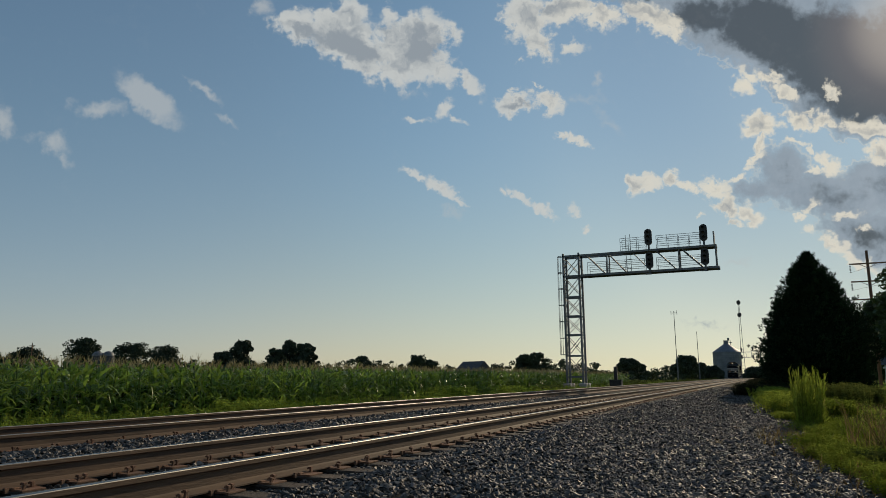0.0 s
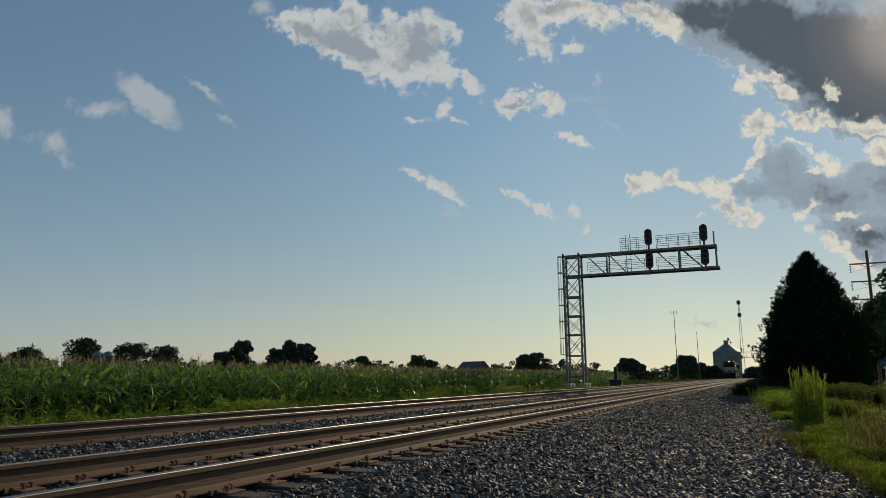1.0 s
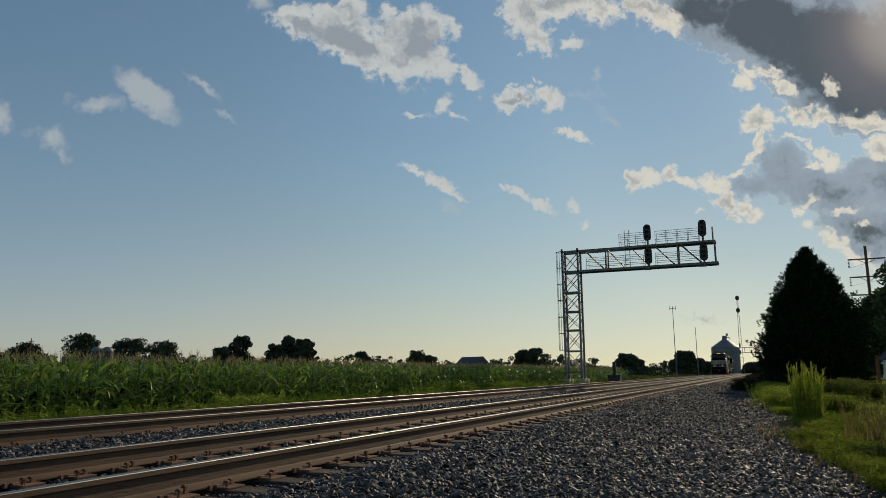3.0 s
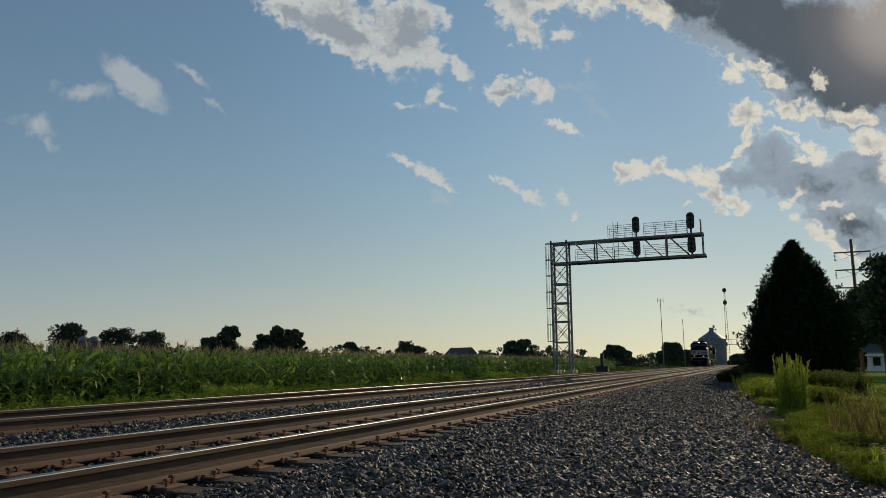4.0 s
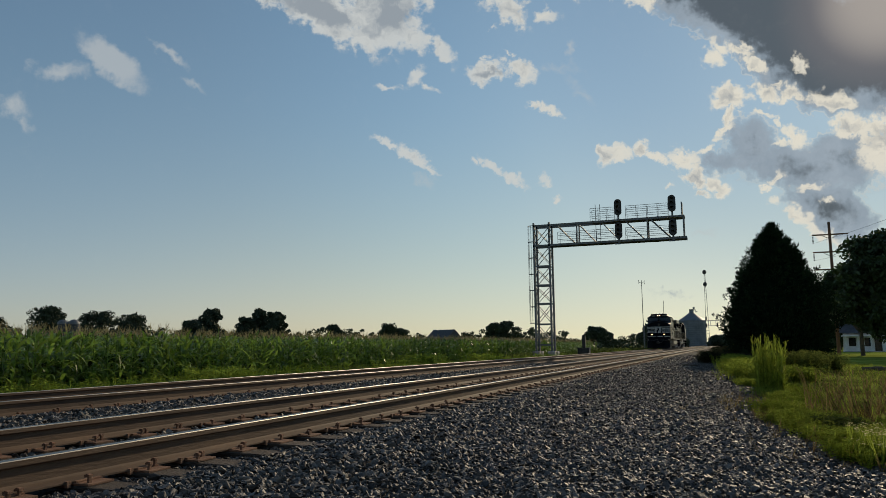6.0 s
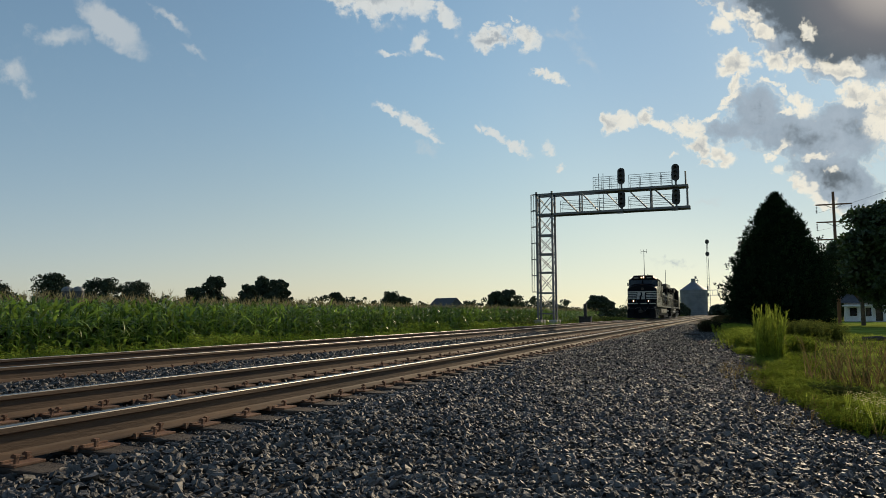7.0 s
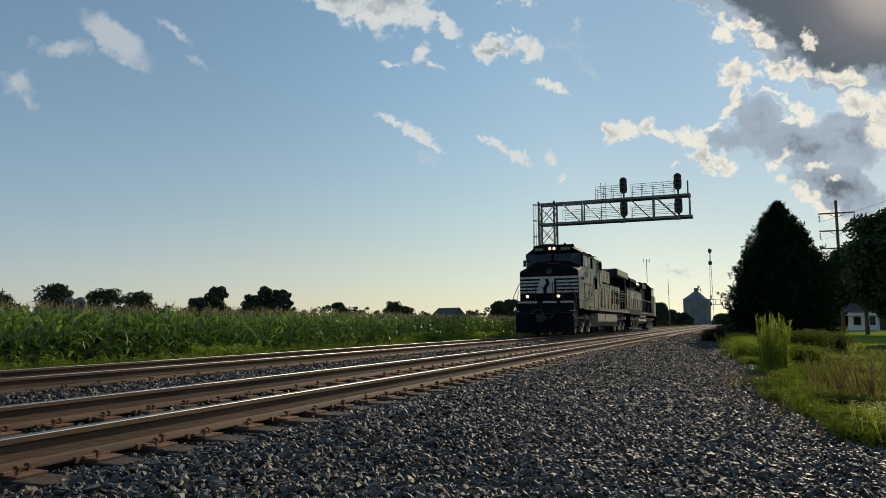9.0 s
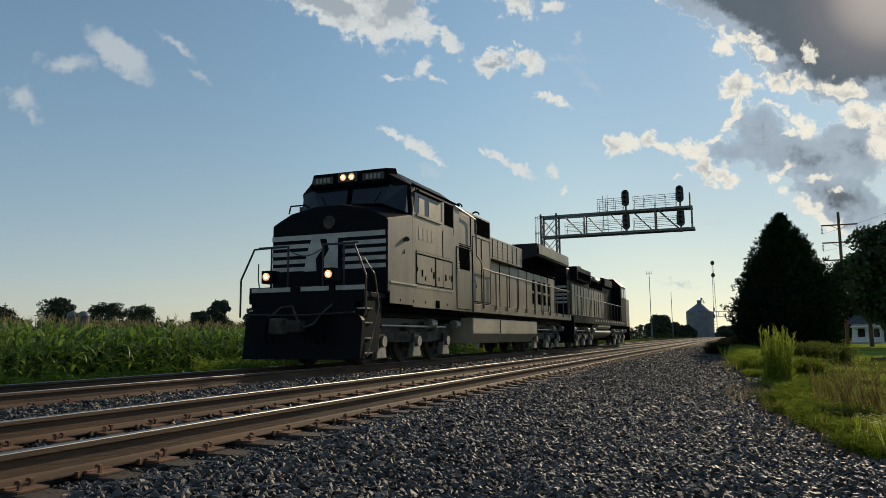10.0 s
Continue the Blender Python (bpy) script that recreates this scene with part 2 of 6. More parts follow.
def material(name, color, color2=None, scale=6.0, rough=0.6, metal=0.0, bump=0.0, bump_scale=None, detail=6.0, emit=None,
             fine=None, island=0.0, spec=None, object_random=0.0, stretch=(1, 1, 1), translucent=0.0):
    """Two colours mixed by noise, finer grain over it, optional variation from piece to piece."""
    m = bpy.data.materials.new(name)
    m.use_nodes = True
    nt = m.node_tree
    b = nt.nodes["Principled BSDF"]
    L = nt.links.new
    co = nt.nodes.new("ShaderNodeTexCoord")
    mp = nt.nodes.new("ShaderNodeMapping")
    mp.inputs["Scale"].default_value = stretch
    L(co.outputs["Object"], mp.inputs[0])
    n = nt.nodes.new("ShaderNodeTexNoise")
    n.inputs["Scale"].default_value, n.inputs["Detail"].default_value = scale, detail
    L(mp.outputs[0], n.inputs["Vector"])
    r = nt.nodes.new("ShaderNodeValToRGB")
    r.color_ramp.elements[0].position, r.color_ramp.elements[1].position = 0.35, 0.68
    r.color_ramp.elements[0].color, r.color_ramp.elements[1].color = (*color, 1), (*(color2 or color), 1)
    L(n.outputs["Fac"], r.inputs[0])
    out = r.outputs[0]
    f = nt.nodes.new("ShaderNodeTexNoise")
    f.inputs["Scale"].default_value, f.inputs["Detail"].default_value = fine or scale * 9, 3.0
    L(mp.outputs[0], f.inputs["Vector"])
    h = nt.nodes.new("ShaderNodeHueSaturation")
    mr = nt.nodes.new("ShaderNodeMapRange")
    mr.inputs[3].default_value, mr.inputs[4].default_value = 0.72, 1.28
    L(f.outputs["Fac"], mr.inputs[0])
    value = mr.outputs[0]
    src = None
    if island:
        src = nt.nodes.new("ShaderNodeNewGeometry").outputs["Random Per Island"]
        amount = island
    if object_random:
        src = nt.nodes.new("ShaderNodeObjectInfo").outputs["Random"]
        amount = object_random
    if src:
        mm = nt.nodes.new("ShaderNodeMapRange")
        mm.inputs[3].default_value, mm.inputs[4].default_value = 1 - amount, 1 + amount
        L(src, mm.inputs[0])
        mu = nt.nodes.new("ShaderNodeMath")
        mu.operation = "MULTIPLY"
        L(value, mu.inputs[0]), L(mm.outputs[0], mu.inputs[1])
        value = mu.outputs[0]
    L(value, h.inputs["Value"])
    L(out, h.inputs["Color"])
    L(h.outputs[0], b.inputs["Base Color"])
    b.inputs["Metallic"].default_value = metal
    rr = nt.nodes.new("ShaderNodeMapRange")
    rr.inputs[3].default_value, rr.inputs[4].default_value = max(rough - 0.12, 0.02), min(rough + 0.12, 1)
    L(n.outputs["Fac"], rr.inputs[0])
    L(rr.outputs[0], b.inputs["Roughness"])
    if spec is not None:
        b.inputs["Specular IOR Level"].default_value = spec
    if bump:
        bn = nt.nodes.new("ShaderNodeTexNoise")
        bn.inputs["Scale"].default_value, bn.inputs["Detail"].default_value = bump_scale or scale * 6, 4.0
        L(mp.outputs[0], bn.inputs["Vector"])
        bp = nt.nodes.new("ShaderNodeBump")
        bp.inputs["Strength"].default_value, bp.inputs["Distance"].default_value = bump, 0.02
        L(bn.outputs["Fac"], bp.inputs["Height"])
        L(bp.outputs[0], b.inputs["Normal"])
    if emit:
        b.inputs["Emission Color"].default_value, b.inputs["Emission Strength"].default_value = (*emit[:3], 1), emit[3]
    if translucent:
        t = nt.nodes.new("ShaderNodeBsdfTranslucent")
        L(h.outputs[0], t.inputs[0])
        mx = nt.nodes.new("ShaderNodeMixShader")
        mx.inputs[0].default_value = translucent
        L(b.outputs[0], mx.inputs[1]), L(t.outputs[0], mx.inputs[2])
        L(mx.outputs[0], nt.nodes["Material Output"].inputs[0])
    return m


M = {}
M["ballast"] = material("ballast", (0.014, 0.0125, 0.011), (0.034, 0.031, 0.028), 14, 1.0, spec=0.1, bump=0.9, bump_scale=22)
M["stone"] = material("ballast_stone", (0.036, 0.032, 0.029), (0.13, 0.117, 0.105), 7, 0.58, spec=0.4, bump=0.35, bump_scale=60, island=0.75)
M["grass_soil"] = material("grass_soil", (0.15, 0.19, 0.03), (0.3, 0.34, 0.07), 0.6, 1.0, bump=0.5, bump_scale=9, fine=12, spec=0.0)
M["rail"] = material("rusty_rail", (0.06, 0.034, 0.02), (0.125, 0.076, 0.045), 5, 0.8, 0.0, bump=0.25, bump_scale=70, stretch=(1, 0.15, 1))
M["railhead"] = material("worn_railhead", (0.13, 0.124, 0.116), (0.24, 0.23, 0.215), 9, 0.44, 1.0, stretch=(1, 0.1, 1))
M["tie"] = material("creosoted_tie", (0.045, 0.032, 0.024), (0.1, 0.075, 0.055), 4, 0.85, bump=0.8, bump_scale=40, stretch=(0.3, 3, 3), object_random=0.3)
M["plate"] = material("rusty_plate", (0.13, 0.06, 0.035), (0.22, 0.12, 0.07), 15, 0.8, bump=0.3, object_random=0.25)
M["galvanised"] = material("galvanised_steel", (0.12, 0.125, 0.13), (0.2, 0.205, 0.21), 3, 0.6, 0.3, bump=0.1)
M["black_metal"] = material("black_metal", (0.012, 0.012, 0.013), (0.025, 0.025, 0.026), 5, 0.5)
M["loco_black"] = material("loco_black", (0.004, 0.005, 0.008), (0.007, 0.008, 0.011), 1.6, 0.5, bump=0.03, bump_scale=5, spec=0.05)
# tan over black paint: dust, with the sunlight on the sides mixed in
M["loco_lit_dust"] = material("loco_dust_and_sun", (0.115, 0.094, 0.062), (0.26, 0.213, 0.142), 0.9, 0.4, bump=0.05, bump_scale=7, spec=0.7, fine=14, stretch=(1, 1, 0.3))
M["loco_white"] = material("loco_white", (0.34, 0.33, 0.3), (0.5, 0.49, 0.46), 3, 0.55)
M["glass"] = material("dark_glass", (0.004, 0.008, 0.016), (0.006, 0.011, 0.02), 2, 0.08, spec=0.4)
M["lamp"] = material("lit_lamp", (1, 0.6, 0.3), emit=(1.0, 0.42, 0.14, 0.8))
M["bulb"] = material("lit_bulb", (1, 0.8, 0.5), emit=(1.0, 0.6, 0.28, 32.0))
M["steel"] = material("bare_steel", (0.3, 0.28, 0.25), (0.42, 0.39, 0.35), 4, 0.45, 0.7)
# flat black for gaps, grilles and fittings, and for shade beneath the walkways
M["void"] = material("void_black", (0.004, 0.004, 0.005), (0.008, 0.008, 0.009), 4, 0.95, spec=0.0)
# faded markings; also the pale colour of the sunlit cab panes
M["faded"] = material("faded_paint_sunlit_pane", (0.2, 0.185, 0.15), (0.3, 0.28, 0.23), 3, 0.5)
# base colour darkened for the shadow the trucks run in
M["truck"] = material("truck_steel", (0.035, 0.03, 0.026), (0.11, 0.095, 0.08), 3, 0.75, 0.1, bump=0.2, spec=0.2)
M["conifer"] = material("conifer_needles", (0.009, 0.02, 0.009), (0.02, 0.04, 0.016), 1.5, 0.9, island=0.4, spec=0.05)
# near-black colour for the shade inside the conifer's crown
M["conifer_shade"] = material("conifer_inner_shade", (0.004, 0.008, 0.004), (0.008, 0.014, 0.006), 3.0, 1.0, spec=0.0, bump=0.8)
M["leaf"] = material("broad_leaves", (0.022, 0.042, 0.014), (0.05, 0.085, 0.025), 0.8, 0.6, island=0.4, translucent=0.25)
M["far_leaf"] = material("far_leaves", (0.03, 0.045, 0.025), (0.05, 0.07, 0.035), 0.2, 0.8, island=0.3)
M["bark"] = material("bark", (0.05, 0.04, 0.03), (0.11, 0.09, 0.07), 4, 0.9, bump=0.6)
M["corn"] = material("corn_leaves", (0.1, 0.185, 0.026), (0.21, 0.31, 0.056), 1.2, 0.34, island=0.5, translucent=0.5, spec=0.55)
M["tassel"] = material("corn_tassel", (0.26, 0.22, 0.1), (0.38, 0.32, 0.16), 3, 0.8, island=0.3, translucent=0.3)
M["weed"] = material("weed_leaves", (0.15, 0.21, 0.022), (0.36, 0.41, 0.07), 0.9, 0.95, island=0.4, translucent=0.6, spec=0.0)
M["weed_field"] = material("field_weed", (0.12, 0.2, 0.025), (0.29, 0.36, 0.065), 0.7, 0.95, island=0.4, translucent=0.55, spec=0.0)
# darker corn green: the shade among the leaves is in the colour
M["corn_shade"] = material("corn_inner_shade", (0.03, 0.06, 0.012), (0.07, 0.12, 0.025), 1.5, 1.0, spec=0.0, bump=0.5, bump_scale=8)
M["dry_weed"] = material("dry_weed", (0.16, 0.11, 0.05), (0.26, 0.2, 0.09), 1.5, 0.95, island=0.4, translucent=0.4, spec=0.0)
M["flower"] = material("pale_flowers", (0.6, 0.5, 0.12), (0.75, 0.68, 0.3), 5, 0.7, translucent=0.3)
M["pole_wood"] = material("pole_wood", (0.13, 0.065, 0.04), (0.22, 0.12, 0.07), 3, 0.85, bump=0.4, stretch=(4, 4, 0.4))
M["white_paint"] = material("white_siding", (0.7, 0.7, 0.7), (0.8, 0.8, 0.8), 2, 0.6)
M["roof"] = material("dark_roof", (0.05, 0.05, 0.055), (0.09, 0.09, 0.1), 3, 0.8, bump=0.3)
M["bin"] = material("bin_steel", (0.13, 0.145, 0.165), (0.2, 0.215, 0.24), 0.4, 0.6, 0.3)
M["concrete"] = material("concrete", (0.35, 0.34, 0.31), (0.48, 0.46, 0.42), 3, 0.85, bump=0.4)

# ---- building helpers ----


class Geo:
    """Vertices and faces gathered for one mesh."""

    def __init__(self):
        self.v, self.f = [], []

    def poly(self, pts, faces):
        b = len(self.v)
        self.v += [tuple(p) for p in pts]
        self.f += [tuple(i + b for i in q) for q in faces]
        return self

    def box(self, x0, x1, y0, y1, z0, z1):
        return self.poly([(x0, y0, z0), (x1, y0, z0), (x1, y1, z0), (x0, y1, z0), (x0, y0, z1), (x1, y0, z1), (x1, y1, z1), (x0, y1, z1)],
                         [(3, 2, 1, 0), (4, 5, 6, 7), (0, 1, 5, 4), (1, 2, 6, 5), (2, 3, 7, 6), (3, 0, 4, 7)])

    def tube(self, p, q, r, n=8, r2=None):
        p, q = Vector(p), Vector(q)
        d = (q - p).normalized()
        a = d.orthogonal().normalized()
        c = d.cross(a)
        r2 = r if r2 is None else r2
        ring = [(math.cos(2 * math.pi * i / n), math.sin(2 * math.pi * i / n)) for i in range(n)]
        pts = [p + a * (x * r) + c * (y * r) for x, y in ring] + [q + a * (x * r2) + c * (y * r2) for x, y in ring]
        return self.poly(pts, [(i, (i + 1) % n, n + (i + 1) % n, n + i) for i in range(n)] + [tuple(range(n - 1, -1, -1)), tuple(range(n, 2 * n))])

    def path(self, pts, r, n=6):
        for p, q in zip(pts, pts[1:]):
            self.tube(p, q, r, n)
        return self

    def prism(self, profile, axis, a, b):
        """A flat outline (list of 2D points) pushed along x, y or z from a to b."""
        k = {"x": lambda p, w: (w, p[0], p[1]), "y": lambda p, w: (p[0], w, p[1]), "z": lambda p, w: (p[0], p[1], w)}[axis]
        n = len(profile)
        return self.poly([k(p, a) for p in profile] + [k(p, b) for p in profile],
                         [(i, (i + 1) % n, n + (i + 1) % n, n + i) for i in range(n)] + [tuple(range(n - 1, -1, -1)), tuple(range(n, 2 * n))])

    def loft(self, rings, caps=True):
        n = len(rings[0])
        pts = [p for r in rings for p in r]
        fs = [(k * n + i, k * n + (i + 1) % n, (k + 1) * n + (i + 1) % n, (k + 1) * n + i) for k in range(len(rings) - 1) for i in range(n)]
        if caps:
            fs += [tuple(range(n - 1, -1, -1)), tuple(range((len(rings) - 1) * n, len(rings) * n))]
        return self.poly(pts, fs)

    def mesh(self, name, bevel=0.0, smooth=False):
        me = bpy.data.meshes.new(name)
        me.from_pydata(self.v, [], self.f)
        bm = bmesh.new()
        bm.from_mesh(me)
        bmesh.ops.recalc_face_normals(bm, faces=bm.faces)
        if bevel:
            sharp = [e for e in bm.edges if len(e.link_faces) == 2 and e.calc_face_angle(0) > 0.5]
            bmesh.ops.bevel(bm, geom=sharp, offset=bevel, segments=2, profile=0.6, affect="EDGES", clamp_overlap=True)
        for f in bm.faces:
            f.smooth = smooth
        bm.to_mesh(me)
        bm.free()
        return me


def put(name, geo, mat, parent=None, label="", bevel=0.0, smooth=False, at=None):
    me = geo.mesh(name, bevel, smooth)
    me.materials.append(M[mat])
    ob = new(name, me)
    if parent is not None:
        ob.parent = parent
    if label:
        tagged(ob, label)
    if at is not None:
        ob.matrix_basis = at
    return ob


def thing(name, label, category, at=None, group="", kind=""):
    ob = tagged(new(name), label, category, group, kind)
    if at is not None:
        ob.matrix_basis = at
    return ob


def soup(name, verts, faces, mats, slots=None, smooth=False):
    """A mesh straight from arrays; every face has the same number of corners."""
    me = bpy.data.meshes.new(name)
    nv, nf, k = len(verts), len(faces), faces.shape[1]
    me.vertices.add(nv)
    me.vertices.foreach_set("co", np.ascontiguousarray(verts, np.float32).ravel())
    me.loops.add(nf * k)
    me.loops.foreach_set("vertex_index", np.ascontiguousarray(faces, np.int32).ravel())
    me.polygons.add(nf)
    me.polygons.foreach_set("loop_start", np.arange(0, nf * k, k, dtype=np.int32))
    if slots is not None:
        me.polygons.foreach_set("material_index", np.ascontiguousarray(slots, np.int32))
    for m in mats:
        me.materials.append(M[m])
    me.update(calc_edges=True)
    me.validate()
    if smooth:
        me.shade_smooth()
    else:
        me.shade_flat()
    return me


rng = np.random.default_rng(7)


def scatter(templates, places, yaw, size, lean=0.0, height=None):
    """Copies of template arrays (verts, faces, slots) as one soup."""
    V, Fc, S = [], [], []
    base = 0
    which = rng.integers(0, len(templates), len(places))
    for k, (tv, tf, ts) in enumerate(templates):
        idx = np.where(which == k)[0]
        if not len(idx):
            continue
        c, s = np.cos(yaw[idx])[:, None], np.sin(yaw[idx])[:, None]
        sz = size[idx][:, None]
        hz = sz if height is None else height[idx][:, None]
        x = (tv[None, :, 0] * c - tv[None, :, 1] * s) * sz
        y = (tv[None, :, 0] * s + tv[None, :, 1] * c) * sz
        z = tv[None, :, 2] * hz
        lx, ly = (rng.normal(0, lean, (2, len(idx), 1)) if lean else (0, 0))
        x, y = x + z * lx, y + z * ly
        P = np.stack([x + places[idx, 0:1], y + places[idx, 1:2], z + places[idx, 2:3]], -1).reshape(-1, 3)
        V.append(P)
        Fc.append((tf[None] + (np.arange(len(idx)) * len(tv))[:, None, None] + base).reshape(-1, tf.shape[1]))
        S.append(np.tile(ts, len(idx)))
        base += len(P)
    return np.concatenate(V), np.concatenate(Fc), np.concatenate(S)


# ---- ground and track bed ----
NEAR, FAR = -3.766 - 0.7535, -8.113 - 0.7535
RAILS = (NEAR + 0.7535, NEAR - 0.7535, FAR + 0.7535, FAR - 0.7535)


def interp(x, table):
    return float(np.interp(x, [p[0] for p in table], [p[1] for p in table]))


BED = [(-13.0, -1.12), (-11.0, -0.4), (-10.2, -0.23), (-8.0, -0.21), (-7.6, -0.17), (-5.9, -0.17), (-5.5, -0.215), (-3.62, -0.24), (-3.42, -0.235), (-3.15, -0.205), (-2.95, -0.21), (-2.3, -0.29), (-1.4, -0.38),
       (0.0, -0.45), (1.0, -0.52), (1.8, -0.57), (4.5, -0.6)]
LAND = [(-4000, -1.15), (-12.6, -1.15), (-11.0, -0.8), (-2.5, -0.75), (0.0, -0.56), (2.5, -0.54), (12, -0.65), (30, -0.7), (4000, -0.9)]
VERGE = [(2, 4.2), (5, 3.4), (6.6, 2.3), (7.3, 1.45), (8.0, 1.05), (9, 1.15), (10, 0.92), (11.4, 0.6), (13.5, 0.55), (19, 0.52), (25, 0.2), (46, -0.15), (60, -1.2), (90, -1.6)]


def verge(y):
    """Where the ballast gives way to weeds beside the yard."""
    return interp(y, VERGE) + 0.2 * noise.noise((0, y * 0.8, 7)) + 0.1 * noise.noise((0, y * 3, 9))


def bed_z(x, y):
    return interp(x, BED) + (0.03 if x > -3 else 0.012) * noise.noise((x * 1.3, y * 1.3, 0))


def land_z(x, y):
    z = interp(x, LAND) + (0.05 * noise.noise((x * 0.5, y * 0.5, 3)) if -60 < x < 60 else 0)
    if -2.6 < x < 6:
        k = min(1.0, max(0.0, (x - verge(y) + 0.35) / 0.6))
        z = (bed_z(x, y) - 0.12) * (1 - k) + max(z, bed_z(x, y) + 0.02) * k
    return z


def sheet(name, xs, ys, zf, mat, label, category):
    verts = np.array([(x, y, zf(x, y)) for y in ys for x in xs])
    nx = len(xs)
    faces = np.array([(j * nx + i, j * nx + i + 1, (j + 1) * nx + i + 1, (j + 1) * nx + i) for j in range(len(ys) - 1) for i in range(nx - 1)])
    ob = new(name, soup(name, verts, faces, [mat], smooth=True))
    return tagged(ob, label, category, kind="structure")


def steps(stops):
    out = []
    for a, b, n in stops:
        out += list(np.linspace(a, b, n, endpoint=False))
    return out + [stops[-1][1]]


ground = sheet("ground", steps([(-4000, -200, 6), (-200, -40, 8), (-40, -11, 12), (-11, -2, 4), (-2, 6, 44), (6, 12, 8), (12, 60, 10), (60, 4000, 8)]),
               steps([(-400, -20, 6), (-20, 2, 8), (2, 30, 80), (30, 60, 30), (60, 300, 30), (300, 4500, 10)]),
               land_z, "grass_soil",
               "grassy flat farmland beside the railway", "ground")
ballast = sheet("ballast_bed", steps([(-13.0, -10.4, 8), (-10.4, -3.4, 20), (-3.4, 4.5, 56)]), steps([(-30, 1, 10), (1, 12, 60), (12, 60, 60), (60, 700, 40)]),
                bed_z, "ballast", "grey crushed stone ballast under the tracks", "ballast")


def rail_profile(grow=0.0):
    half = [(0.0, -0.182), (0.076, -0.182), (0.076, -0.172), (0.02, -0.152), (0.0085, -0.14), (0.0085, -0.05), (0.02, -0.043), (0.036, -0.036), (0.036, -0.006)]
    return [(x, z) for x, z in half] + [(-x, z) for x, z in half[:0:-1]]


for x, words in zip(RAILS, ("field side", "field side", "", "")):
    t = thing("rail", "rusty steel rail with a worn shiny running surface", "rail", pose(x, 0, 0), "track rails", "structure")
    put("rail_body", Geo().prism(rail_profile(), "y", -30, 700), "rail", t)
    put("rail_head", Geo().prism([(-0.0355, -0.0062), (0.0355, -0.0062), (0.0325, -0.0012), (0.02, 0.0), (-0.02, 0.0), (-0.0325, -0.0012)], "y", -30, 700), "railhead", t,
        "polished steel running surface")


def tie_meshes():
    out = []
    for k in range(4):
        g = Geo().box(-1.3, 1.3, -0.114, 0.114, -0.36, 0)
        me = g.mesh("tie", 0.012)
        me.materials.append(M["tie"])
        out.append(me)
    return out


def plate_meshes():
    g = Geo().box(-0.2, 0.2, -0.098, 0.098, 0.0, 0.014)
    g.box(-0.1, -0.077, -0.095, 0.095, 0.014, 0.026).box(0.077, 0.1, -0.095, 0.095, 0.014, 0.026)
    plate = g.mesh("tie_plate", 0.003)
    plate.materials.append(M["plate"])
    s = Geo().box(-0.009, 0.009, -0.009, 0.009, 0.0, 0.035)
    s.prism([(-0.028, 0.03), (0.014, 0.035), (0.014, 0.048), (-0.012, 0.052), (-0.028, 0.042)], "y", -0.014, 0.014)
    spike = s.mesh("spike", 0.0)
    spike.materials.append(M["plate"])
    a = Geo().box(-0.085, 0.085, -0.02, 0.0, -0.02, 0.004).box(0.066, 0.09, -0.024, 0.004, -0.02, 0.018).box(-0.09, -0.066, -0.024, 0.004, -0.02, 0.018)
    anchor = a.mesh("rail_anchor", 0.0)
    anchor.materials.append(M["plate"])
    return plate, spike, anchor


TIES, (PLATE, SPIKE, ANCHOR) = tie_meshes(), plate_meshes()


def piece(name, me, parent, m):
    ob = new(name, me)
    ob.parent, ob.matrix_basis = parent, m
    return ob


def lay_track(xc, y0, y1, hardware_to):
    r = random.Random(int(abs(xc) * 10))
    track = thing("sleepers", "row of dark creosoted wooden ties with rusty tie plates", "railway ties", pose(xc, 0, -0.196), "tracks", "structure")
    n = int((y1 - y0) / 0.497)
    for i in range(n):
        y = y0 + i * 0.497 + r.uniform(-0.02, 0.02)
        tie = piece("tie", r.choice(TIES), track, pose(r.uniform(-0.04, 0.04), y, r.uniform(-0.006, 0.0), 0, 0, r.uniform(-0.8, 0.8)))
        if y < hardware_to:
            for side in (-1, 1):
                piece("tie_plate", PLATE, track, pose(side * 0.7535, y, 0))
                for dx, dy in ((0.105, 0.055), (-0.105, -0.055), (0.165, -0.06)):
                    if r.random() < 0.85:
                        piece("spike", SPIKE, track, pose(side * 0.7535 + dx, y + dy, r.uniform(0.0, 0.022), r.uniform(-6, 6), 0, 180 if dx < 0 else 0))
                if r.random() < 0.75:
                    piece("rail_anchor", ANCHOR, track, pose(side * 0.7535, y - 0.125, 0.012))
    return track


